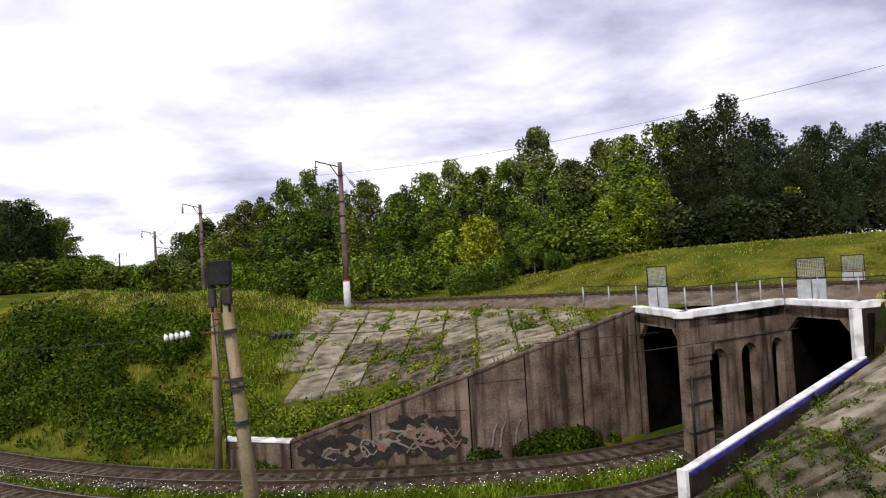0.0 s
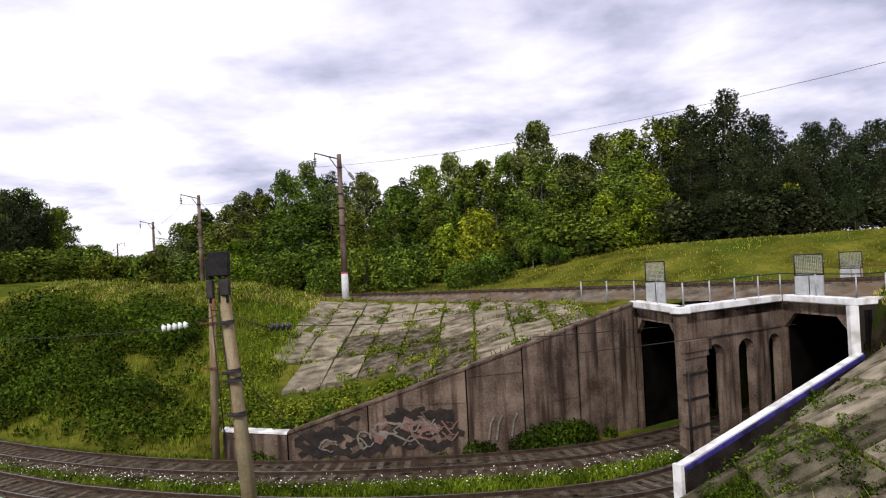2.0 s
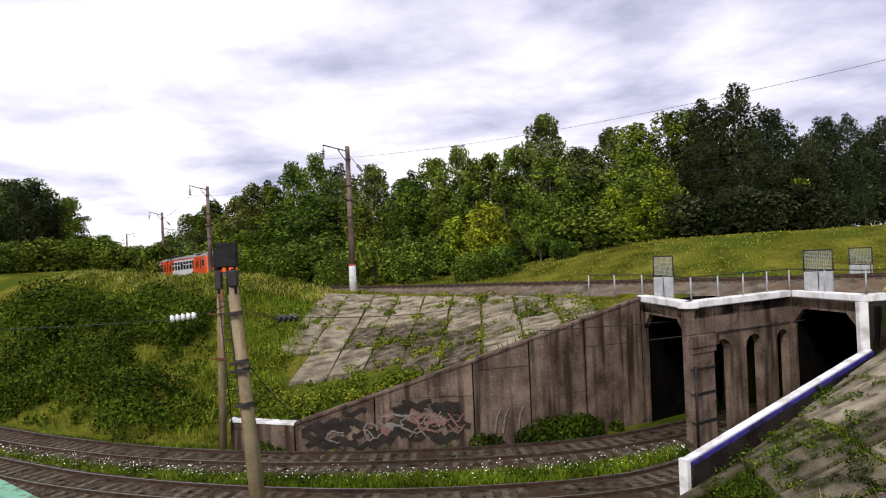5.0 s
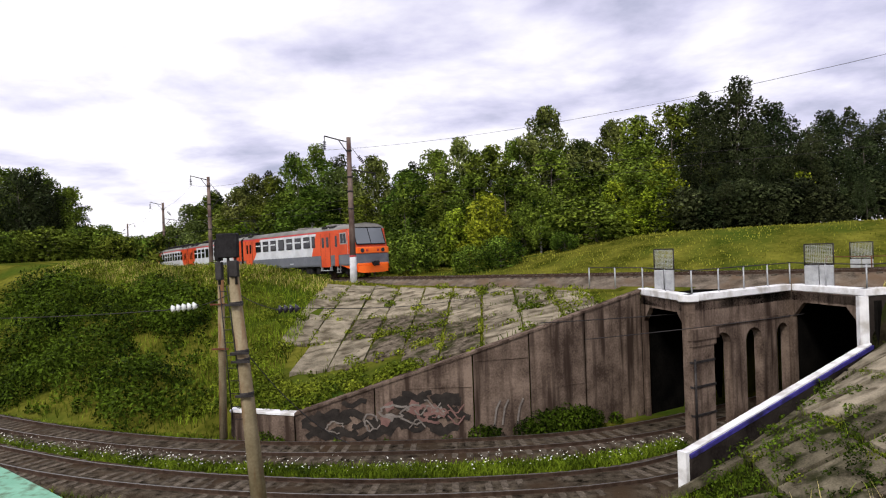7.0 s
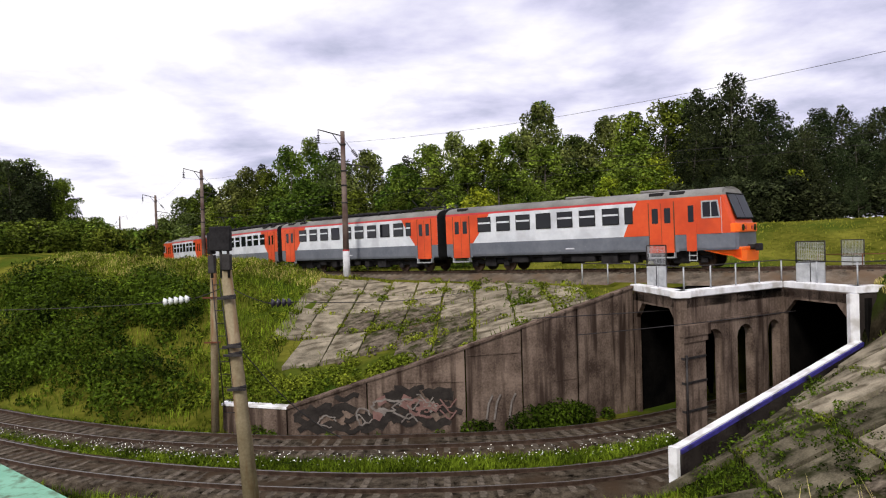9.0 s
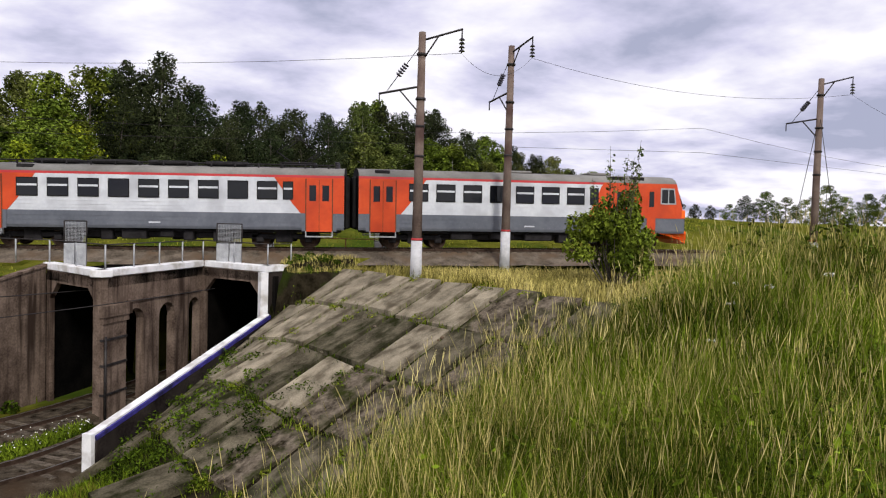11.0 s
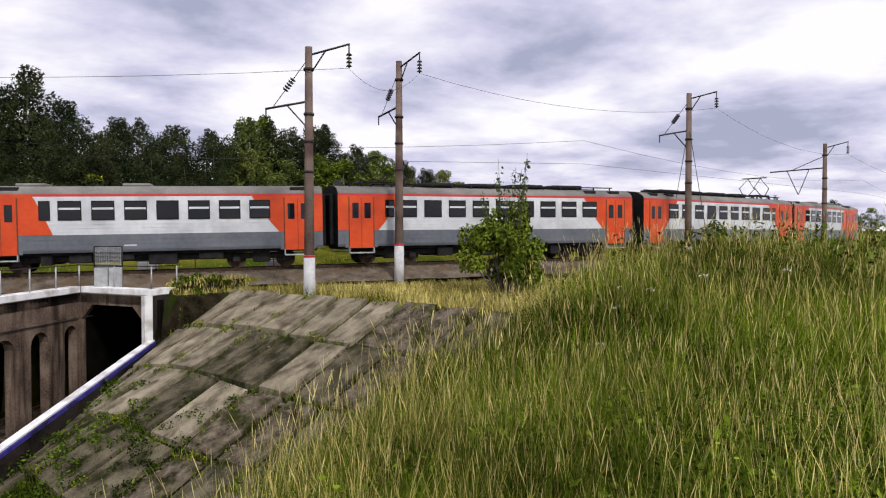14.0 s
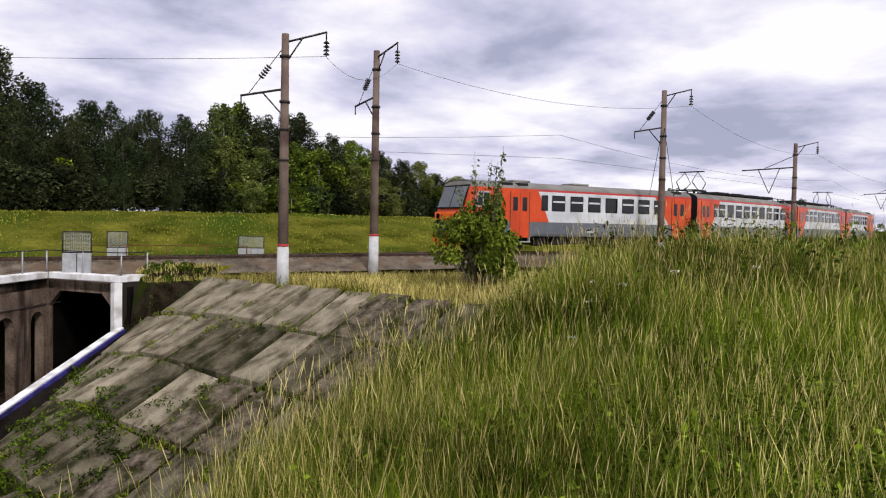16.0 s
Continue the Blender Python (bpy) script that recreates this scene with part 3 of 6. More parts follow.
def build_wing_near():
    root = tagged(empty("wall_near"), "sloping wing wall with thick white coping edged in blue", "retaining wall", kind="structure")
    a, b = Vector((*NEAR_A, 0)), Vector((*NEAR_B, 0))
    d = (b - a).normalized()
    q = Vector((d.y, -d.x, 0)) * 0.36
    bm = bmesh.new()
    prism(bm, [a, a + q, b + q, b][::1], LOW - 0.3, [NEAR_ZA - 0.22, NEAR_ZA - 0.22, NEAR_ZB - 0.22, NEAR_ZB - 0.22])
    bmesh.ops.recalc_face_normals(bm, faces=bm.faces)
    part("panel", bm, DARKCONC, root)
    bm = bmesh.new()
    n = 10
    prev = None
    e = Vector((d.y, -d.x, 0))
    for i in range(n + 1):
        p = a.lerp(b, i / n)
        z = NEAR_ZA + (NEAR_ZB - NEAR_ZA) * i / n
        ring = [bm.verts.new(p + e * u + Vector((0, 0, z + v))) for u, v in ((-0.06, -0.22), (-0.06, -0.02), (-0.03, 0), (0.28, 0), (0.28, -0.22))]
        if prev:
            for k in range(5):
                bm.faces.new((prev[k], prev[(k + 1) % 5], ring[(k + 1) % 5], ring[k]))
        else:
            bm.faces.new(ring)
        prev = ring
    bm.faces.new(prev[::-1])
    bmesh.ops.recalc_face_normals(bm, faces=bm.faces)
    part("coping", bm, WHITE, root, "white-painted coping")
    bm = bmesh.new()
    for i in range(n):
        vs = []
        for t in (i / n, (i + 1) / n):
            p = a.lerp(b, t)
            z = NEAR_ZA + (NEAR_ZB - NEAR_ZA) * t
            vs.append((p, z))
        (p, z), (r, w) = vs
        prism(bm, [p + e * 0.26, p + e * 0.36, r + e * 0.36, r + e * 0.26], [z - 0.2, z - 0.2, w - 0.2, w - 0.2], [z - 0.06, z - 0.06, w - 0.06, w - 0.06])
    bmesh.ops.recalc_face_normals(bm, faces=bm.faces)
    part("blue_edge", bm, BLUE, root, "blue-painted edge")
    bm = bmesh.new()
    prism(bm, [a - d * 0.16 - e * 0.06, a - d * 0.16 + e * 0.28, a + e * 0.28, a - e * 0.06], LOW - 0.3, NEAR_ZA + 0.01)
    bmesh.ops.recalc_face_normals(bm, faces=bm.faces)
    part("end_post", bm, WHITE, root, "white-painted end face")
    return root


build_wing_near()


# ---- train ----
CARLEN, PITCH = 18.5, 19.0
ORANGE = mat("orange_train_paint", (0.54, 0.055, 0.014), (0.64, 0.085, 0.022), 0.35, 0.8, 6, 0.0, stain=((0.44, 0.05, 0.016),))
BRIGHT = mat("bright_orange_nose_paint", (0.95, 0.14, 0.012), (1.0, 0.19, 0.02), 0.4, 0.8, 6, 0.0)
TGREY = mat("light_grey_train_paint", (0.52, 0.54, 0.59), (0.66, 0.68, 0.72), 0.35, 0.8, 6, 0.0, stain=((0.44, 0.45, 0.49),))
TDARK = mat("slate_grey_train_paint", (0.095, 0.105, 0.13), (0.15, 0.16, 0.19), 0.4, 0.8, 6, 0.0)
TROOF = mat("dusty_roof_paint", (0.16, 0.155, 0.145), (0.25, 0.24, 0.225), 0.6, 0.8, 8, 0.1, stain=((0.15, 0.14, 0.13),))
TRED = mat("red_stripe_paint", (0.42, 0.03, 0.035), (0.5, 0.04, 0.045), 0.4, 0.8, 6, 0.0)
GLASS = glass("train_window", (0.006, 0.007, 0.010), 0.05)
# mirrored sky and curtains inside are put into this pale glass colour
SKY_SCREEN = glass("sky_pale_windscreen", (0.20, 0.22, 0.25), 0.08)
RUBBER = mat("black_rubber", (0.01, 0.01, 0.011), (0.02, 0.02, 0.021), 0.8, 3, 12, 0.1)


def side_panel(bm, pts, y, sgn, t=0.006, mi=0):
    """A thin plate on a car side; pts are (x, z)."""
    lo = [bm.verts.new((x, sgn * y, z)) for x, z in pts]
    hi = [bm.verts.new((x, sgn * (y + t), z)) for x, z in pts]
    bm.faces.new(hi).material_index = mi
    n = len(pts)
    for i in range(n):
        bm.faces.new((lo[i], lo[(i + 1) % n], hi[(i + 1) % n], hi[i])).material_index = mi


def finish(name, bm, material, parent, label=""):
    bmesh.ops.recalc_face_normals(bm, faces=bm.faces)
    return part(name, bm, material, parent, label)


SIDE = 1.74
H0, H1, H2, H3 = 0.98, 1.82, 3.62, 3.74      # skirt foot, belt, top of the panels, top of the red line


DRAWN = 19.6         # the length at which the sides are laid out, before they are brought to CARLEN


def car_body(cab, name):
    """An electric train car, x forward, on rail level. cab: with a driver's cab at the front end."""
    root = empty(name)
    half = DRAWN / 2
    prof = [(SIDE - 0.05, H0), (SIDE, H0 + 0.12), (SIDE, H1), (SIDE, H2), (SIDE - 0.01, H3), (SIDE - 0.05, 3.83), (SIDE - 0.2, 3.96), (SIDE - 0.55, 4.1), (SIDE - 1.1, 4.17), (0, 4.22)]
    ring_pts = prof + [(-y, z) for y, z in prof[-2::-1]]
    band = [1, 1, 0, 3, 2, 2, 2, 2, 2, 2, 2, 2, 2, 2, 3, 0, 1, 1]
    bm = bmesh.new()
    if cab:
        st = [(-half, 0, 1), (half - 1.5, 0, 1), (half - 0.75, 0.0, 0.985)]
    else:
        st = [(-half, 0, 1), (half, 0, 1)]
    rings = [[bm.verts.new((x, y * k, z)) for y, z in ring_pts] for x, _, k in st]
    if cab:
        # raked nose: upper part leans back, corners drawn in
        ring = []
        for y, z in ring_pts:
            rake = 0.0 if z < 2.25 else (z - 2.25) * 0.38
            ring.append(bm.verts.new((half - 0.12 - rake, y * 0.93, min(z, 4.12))))
        rings.append(ring)
        ring = []
        for y, z in ring_pts:
            rake = 0.0 if z < 2.25 else (z - 2.25) * 0.40
            ring.append(bm.verts.new((half - rake, y * 0.80, min(z, 4.08))))
        rings.append(ring)
    n = len(ring_pts)
    for i, (a, b) in enumerate(zip(rings, rings[1:])):
        for j in range(n - 1):
            f = bm.faces.new((a[j], b[j], b[j + 1], a[j + 1]))
            f.material_index = band[j]
            if cab and i >= 2 and band[j] in (0, 3):
                f.material_index = 4
            f.smooth = band[j] == 2
        bm.faces.new((a[0], a[n - 1], b[n - 1], b[0])).material_index = 5
    bm.faces.new(rings[0]).material_index = 5
    # end face in two halves so that the nose shows its rake
    e = rings[-1]
    for j in range(n // 2):
        f = bm.faces.new([e[j], e[n - 1 - j], e[n - 2 - j], e[j + 1]]) if n - 2 - j != j + 1 else bm.faces.new([e[j], e[n - 1 - j], e[j + 1]])
        f.material_index = (1 if j < 2 else 4 if j < 4 else 2) if cab else 5
    bmesh.ops.recalc_face_normals(bm, faces=bm.faces)
    body = part("body", bm, [TGREY, TDARK, TROOF, TRED, ORANGE, RUBBER], root)
    # ribs pressed into the sides
    for sgn in (-1, 1):
        bm = bmesh.new()
        for z in (1.95, 2.12, 2.3, 1.15, 1.36, 1.58):
            side_panel(bm, [(-half + 0.2, z), (half - 1.6 * cab - 0.2, z), (half - 1.6 * cab - 0.2, z + 0.035), (-half + 0.2, z + 0.035)], SIDE, sgn, 0.012, 0 if z > H1 else 1)
        finish("rib", bm, [TGREY, TDARK], body)
    def zone(pts, material, nm):
        for sgn in (-1, 1):
            bm = bmesh.new()
            side_panel(bm, pts, SIDE + 0.012, sgn)
            finish(nm, bm, material, body)
    r = -half
    zone([(r, H1), (r + 2.3, H1), (r + 2.75, H1 + 0.5), (r + 3.5, H2 - 0.28), (r + 3.7, H2), (r, H2)], ORANGE, "orange_livery")
    if cab:
        f0 = r + 13.25
        zone([(f0, H1), (half - 0.76, H1), (half - 0.76, H3), (f0 + 0.95, H3), (f0 + 0.75, H2 - 0.2), (f0 + 0.2, H1 + 0.45)], ORANGE, "orange_livery")
    else:
        zone([(half - 2.3, H1), (half, H1), (half, H2), (half - 3.7, H2), (half - 3.5, H2 - 0.28), (half - 2.75, H1 + 0.5)], ORANGE, "orange_livery")
    # doors
    doors = [(0.65, 2.0)] + ([(14.85, 16.25)] if cab else [(17.6, 18.95)])
    for a, b in doors:
        for sgn in (-1, 1):
            bm = bmesh.new()
            side_panel(bm, [(r + a - 0.25, H0 - 0.06), (r + b + 0.25, H0 - 0.06), (r + b + 0.25, H1), (r + a - 0.25, H1)], SIDE + 0.014, sgn, 0.01)
            finish("step_panel", bm, TDARK, body)
            m = (a + b) / 2
            for u, v in ((a, m - 0.015), (m + 0.015, b)):
                bm = bmesh.new()
                side_panel(bm, [(r + u, 0.9), (r + v, 0.9), (r + v, 3.5), (r + u, 3.5)], SIDE + 0.02, sgn, 0.02)
                d = finish("door", bm, ORANGE, body)
                bm = bmesh.new()
                c = (u + v) / 2
                side_panel(bm, [(r + c - 0.18, 2.45), (r + c + 0.18, 2.45), (r + c + 0.18, 3.24), (r + c - 0.18, 3.24)], SIDE + 0.04, sgn, 0.006)
                finish("door_pane", bm, GLASS, d)
            bm = bmesh.new()
            for u, v, w, z in ((a - 0.06, a, 0.86, 3.56), (b, b + 0.06, 0.86, 3.56), (m - 0.015, m + 0.015, 0.9, 3.5)):
                side_panel(bm, [(r + u, w), (r + v, w), (r + v, z), (r + u, z)], SIDE + 0.016, sgn, 0.02)
            finish("door_frame", bm, RUST, body)
            bm = bmesh.new()
            box(bm, r + a - 0.05, r + b + 0.05, sgn * SIDE - 0.15, sgn * SIDE + 0.15, 0.62, 0.68)
            box(bm, r + a - 0.05, r + a, sgn * SIDE - 0.1, sgn * SIDE + 0.1, 0.62, 0.92)
            box(bm, r + b, r + b + 0.05, sgn * SIDE - 0.1, sgn * SIDE + 0.1, 0.62, 0.92)
            finish("step", bm, GALV, body)
    # windows
    wins = [(2.8 + 1.53 * k, 3.78 + 1.53 * k) for k in range(7 if cab else 9)] + ([(13.4, 13.8)] if cab else [(16.4, 16.85)])
    if cab:
        wins = [w for w in wins if w[1] < 13.4] + [(13.4, 13.82)]
    for i, (a, b) in enumerate(wins):
        for sgn in (-1, 1):
            bm = bmesh.new()
            side_panel(bm, [(r + a - 0.05, 2.5), (r + b + 0.05, 2.5), (r + b + 0.05, 3.42), (r + a - 0.05, 3.42)], SIDE + 0.018, sgn, 0.012)
            w = finish("window_frame", bm, RUBBER, body)
            bm = bmesh.new()
            side_panel(bm, [(r + a, 2.55), (r + b, 2.55), (r + b, 3.37), (r + a, 3.37)], SIDE + 0.03, sgn, 0.004)
            finish("pane", bm, GLASS, w)
            if i % 4 != 3:
                bm = bmesh.new()
                side_panel(bm, [(r + a, 3.0), (r + b, 3.0), (r + b, 3.1), (r + a, 3.1)], SIDE + 0.034, sgn, 0.012)
                finish("vent_bar", bm, TGREY, w, "pale vent bar")
    # number mark below the windows, a plain bar
    for sgn in (-1, 1):
        bm = bmesh.new()
        side_panel(bm, [(-0.4, 1.24), (0.2, 1.24), (0.2, 1.32), (-0.4, 1.32)], SIDE + 0.014, sgn, 0.004)
        finish("number_bar", bm, TGREY, body)
    # roof vents
    for u in ((1.3, 3.1) if not cab else (1.3, 15.2, 16.4)):
        for sgn in (-1, 1):
            bm = bmesh.new()
            box(bm, r + u - 0.4, r + u + 0.4, min(sgn * 1.62, sgn * 1.3), max(sgn * 1.62, sgn * 1.3), 3.9, 4.08, 0.03)
            finish("roof_vent", bm, BLACK, body)
    if cab:
        for u in (9.5, 14.5):
            bm = bmesh.new()
            box(bm, u - 9.8 - 0.7, u - 9.8 + 0.7, -0.6, 0.6, 4.18, 4.32, 0.04)
            finish("roof_hatch", bm, TROOF, body)
        # side windows, cab door
        for sgn in (-1, 1):
            bm = bmesh.new()
            side_panel(bm, [(r + 16.95, 0.95), (r + 17.5, 0.95), (r + 17.5, 3.45), (r + 16.95, 3.45)], SIDE + 0.02, sgn, 0.015)
            d = finish("cab_door", bm, ORANGE, body)
            bm = bmesh.new()
            side_panel(bm, [(r + 17.07, 2.45), (r + 17.38, 2.45), (r + 17.38, 3.3), (r + 17.07, 3.3)], SIDE + 0.036, sgn, 0.006)
            finish("door_pane", bm, GLASS, d)
            bm = bmesh.new()
            side_panel(bm, [(r + 17.8, 2.6), (r + 18.82, 2.6), (r + 18.7, 3.5), (r + 17.8, 3.5)], SIDE + 0.02, sgn, 0.02)
            w = finish("window_frame", bm, GALV, body)
            bm = bmesh.new()
            side_panel(bm, [(r + 17.88, 2.68), (r + 18.28, 2.68), (r + 18.28, 3.42), (r + 17.88, 3.42)], SIDE + 0.04, sgn, 0.006)
            side_panel(bm, [(r + 18.34, 2.68), (r + 18.73, 2.68), (r + 18.64, 3.42), (r + 18.34, 3.42)], SIDE + 0.04, sgn, 0.006)
            finish("pane", bm, GLASS, w)
            bm = bmesh.new()
            box(bm, r + 17.0, r + 17.45, sgn * 1.6 - 0.08, sgn * 1.6 + 0.08, 0.45, 0.5)
            box(bm, r + 17.0, r + 17.45, sgn * 1.6 - 0.08, sgn * 1.6 + 0.08, 0.7, 0.75)
            for u in (17.0, 17.42):
                box(bm, r + u, r + u + 0.03, sgn * 1.6 - 0.03, sgn * 1.6 + 0.03, 0.45, 1.05)
            finish("cab_steps", bm, GALV, body)
        # nose: windscreen, corner panes, lamp band, orange guard
        def nose(y0, y1, z0, z1, off, material, nm, k=0.40):
            bm = bmesh.new()
            vs = []
            for y, z in ((y0, z0), (y1, z0), (y1, z1), (y0, z1)):
                vs.append(bm.verts.new((half - max(0, z - 2.25) * k + off, y, z)))
            f = bm.faces.new(vs)
            bmesh.ops.solidify(bm, geom=[f], thickness=0.03)
            return finish(nm, bm, material, body)
        nose(-1.38, 1.38, 2.5, 3.86, 0.03, RUBBER, "windscreen_frame")
        nose(-1.30, -0.04, 2.58, 3.78, 0.05, SKY_SCREEN, "windscreen")
        nose(0.04, 1.30, 2.58, 3.78, 0.05, SKY_SCREEN, "windscreen")
        bm = bmesh.new()
        prism(bm, [(half - 0.55, -1.66), (half - 0.1, -1.64), (half + 0.07, -1.34), (half + 0.07, 1.34), (half - 0.1, 1.64), (half - 0.55, 1.66)], 1.84, 2.30)
        bmesh.ops.bevel(bm, geom=bm.edges[:], offset=0.03, segments=1, affect="EDGES")
        finish("lamp_band", bm, BRIGHT, body, "bright orange lamp band")
        for sgn in (-1, 1):
            bm = bmesh.new()
            tube(bm, (half + 0.02, sgn * 0.95, 2.06), (half + 0.12, sgn * 0.95, 2.06), 0.16, seg=14)
            finish("headlight", bm, GLASS, body)
            bm = bmesh.new()
            tube(bm, (half + 0.02, sgn * 0.5, 2.06), (half + 0.1, sgn * 0.5, 2.06), 0.1, seg=12)
            finish("marker_light", bm, TRED, body)
        bm = bmesh.new()
        box(bm, half - 0.75, half + 0.14, -1.4, 1.4, 0.92, 1.1, 0.03)
        prism(bm, [(half - 0.35, -1.4), (half + 0.1, -1.38), (half + 0.22, -0.9), (half + 0.22, 0.9), (half + 0.1, 1.38), (half - 0.35, 1.4)], [0.62, 0.42, 0.36, 0.36, 0.42, 0.62], 0.92)
        for sgn in (-1, 1):
            vs = [bm.verts.new((x, sgn * y, z)) for x, y, z in ((half - 1.9, 1.70, 1.0), (half + 0.1, 1.45, 1.0), (half + 0.1, 1.45, 0.62), (half - 0.75, 1.62, 0.72))]
            f = bm.faces.new(vs)
            bmesh.ops.solidify(bm, geom=[f], thickness=0.04)
        finish("snow_guard", bm, BRIGHT, body, "bright orange snow guard")
        bm = bmesh.new()
        tube(bm, (half - 0.1, 0, 1.05), (half + 0.55, 0, 1.05), 0.14)
        box(bm, half + 0.4, half + 0.72, -0.2, 0.2, 0.86, 1.24, 0.05)
        finish("coupler", bm, BLACK, body)
    # gangway
    bm = bmesh.new()
    box(bm, r - 0.25, r, -1.0, 1.0, 1.05, 3.75, 0.06)
    if not cab:
        box(bm, half, half + 0.25, -1.0, 1.0, 1.05, 3.75, 0.06)
    finish("gangway", bm, RUBBER, body)
    # underframe
    bm = bmesh.new()
    box(bm, r + 0.3, half - 0.9 * cab - 0.3, -1.35, 1.35, 0.82, 1.02)
    box(bm, r + 4.6, half - 4.6, -1.1, 1.1, 0.5, 0.83, 0.05)
    finish("underframe", bm, BLACK, root)
    rnd = random.Random(5 if cab else 8)
    x = r + 5.2
    while x < half - 5.6:
        w = rnd.uniform(0.5, 1.7)
        for sgn in (-1, 1):
            bm = bmesh.new()
            y0 = sgn * 1.45
            z = rnd.uniform(0.32, 0.58)
            box(bm, x, x + w, min(y0, y0 - sgn * 0.7), max(y0, y0 - sgn * 0.7), z, 0.9, 0.04)
            finish("equipment_box", bm, BLACK, root)
        x += w + rnd.uniform(0.3, 1.1)
    for bx in (-half + 3.25, half - 3.25):
        bm = bmesh.new()
        for sgn in (-1, 1):
            box(bm, bx - 1.75, bx + 1.75, sgn * 1.02 - 0.08, sgn * 1.02 + 0.08, 0.48, 0.74, 0.04)
            box(bm, bx - 0.45, bx + 0.45, sgn * 1.06 - 0.12, sgn * 1.06 + 0.12, 0.3, 0.9, 0.05)
            for u in (-1.3, 1.3):
                box(bm, bx + u - 0.2, bx + u + 0.2, sgn * 1.1 - 0.1, sgn * 1.1 + 0.1, 0.32, 0.62, 0.04)
        box(bm, bx - 0.3, bx + 0.3, -1.0, 1.0, 0.4, 0.8)
        bogie = finish("bogie", bm, BLACK, root)
        for u in (-1.3, 1.3):
            bm = bmesh.new()
            for sgn in (-1, 1):
                tube(bm, (bx + u, sgn * 0.70, 0.48), (bx + u, sgn * 0.84, 0.48), 0.475, seg=20)
            tube(bm, (bx + u, -0.8, 0.48), (bx + u, 0.8, 0.48), 0.08)
            finish("wheelset", bm, RAIL, bogie)
    if not cab:
        # pantograph near the front end and rows of roof gear
        bm = bmesh.new()
        for y in (-1.0, 1.0):
            tube(bm, (r + 1.0, y, 4.3), (half - 0.6, y, 4.3), 0.035, seg=5)
        x = r + 1.2
        while x < half - 0.5:
            for y in (-1.0, 1.0):
                tube(bm, (x, y, 4.02), (x, y, 4.3), 0.05, seg=6)
            x += 1.25
        for u in (-5.5, -2.6, 0.4, 3.4):
            box(bm, u - 1.1, u + 1.1, -0.85, 0.85, 4.2, 4.42, 0.05)
        finish("roof_gear", bm, BLACK, root)
        px = half - 2.6
        bm = bmesh.new()
        for u in (-0.9, 0.9):
            tube(bm, (px + u, -0.75, 4.42), (px + u, 0.75, 4.42), 0.05, seg=6)
            for y in (-0.7, 0.7):
                tube(bm, (px + u, y, 4.1), (px + u, y, 4.42), 0.06, seg=6)
        for y in (-0.7, 0.7):
            tube(bm, (px - 0.9, y, 4.42), (px + 0.9, y, 4.42), 0.05, seg=6)
        panto = finish("pantograph", bm, BLACK, root, "raised dark pantograph")
        for y in (-0.7, 0.7):
            for sgn in (-1, 1):
                bm = bmesh.new()
                tube(bm, (px + sgn * 0.35, y, 4.45), (px + sgn * 1.15, y * 0.85, 5.0), 0.035, seg=5)
                tube(bm, (px + sgn * 1.15, y * 0.85, 5.0), (px, y * 0.7, 5.75), 0.025, seg=5)
                finish("arm", bm, BLACK, panto)
        for u in (-0.12, 0.12):
            bm = bmesh.new()
            tube(bm, (px + u, -0.95, 5.78), (px + u, 0.95, 5.78), 0.04, seg=6)
            finish("contact_strip", bm, BLACK, panto)
        for y in (-0.6, 0, 0.6):
            bm = bmesh.new()
            for k in range(4):
                tube(bm, (half - 0.45, y, 4.15 + 0.1 * k), (half - 0.45, y, 4.2 + 0.1 * k), 0.12, seg=8)
            finish("insulator", bm, BROWNPORC, root)
    k = CARLEN / DRAWN
    for ob in root.children_recursive:
        me = ob.data
        if ob.name.startswith("wheelset"):          # wheels stay round
            c = sum(v.co.x for v in me.vertices) / len(me.vertices)
            me.transform(Matrix.Translation((c * (k - 1), 0, 0)))
        else:
            me.transform(Matrix.Diagonal((k, 1, 1, 1)))
    return root


head_car = tagged(car_body(True, "train_car"), "orange and grey electric train cab car with raked nose", "train car", "cars of the train")
mid_car = tagged(car_body(False, "train_car"), "grey and orange electric train motor car with raised pantograph", "train car", "cars of the train")
TRAIN = [(head_car, 0, False), (mid_car, 1, False), (copy_thing(mid_car, Matrix()), 2, True), (copy_thing(head_car, Matrix()), 3, True)]
TRAIN_T = [0, 3, 3.5, 4, 4.5, 5.5, 6.5, 7, 7.5, 8, 9, 9.5, 10, 12.5, 13.5, 14.5, 16]
TRAIN_S = [-106, -66.2, -59.6, -52.6, -45.3, -30.0, -14.8, -8.0, -0.9, 6.2, 20.2, 26.8, 33.9, 69.4, 83.6, 97.4, 117.7]


def car_pose(t, index, back):
    head = lerp(t, TRAIN_T, TRAIN_S)
    mid = head - 0.15 - CARLEN / 2 - PITCH * index
    a, b = upper.at(mid - 6.55), upper.at(mid + 6.55)
    c = (a + b) / 2
    rise = math.atan2(track_z(b.x) - track_z(a.x), 13.1) * (-1 if back else 1)
    return Matrix.Translation((c.x, c.y, (track_z(a.x) + track_z(b.x)) / 2)) @ Matrix.Rotation(math.atan2(b.y - a.y, b.x - a.x) + (math.pi if back else 0), 4, "Z") @ Matrix.Rotation(-rise, 4, "Y")


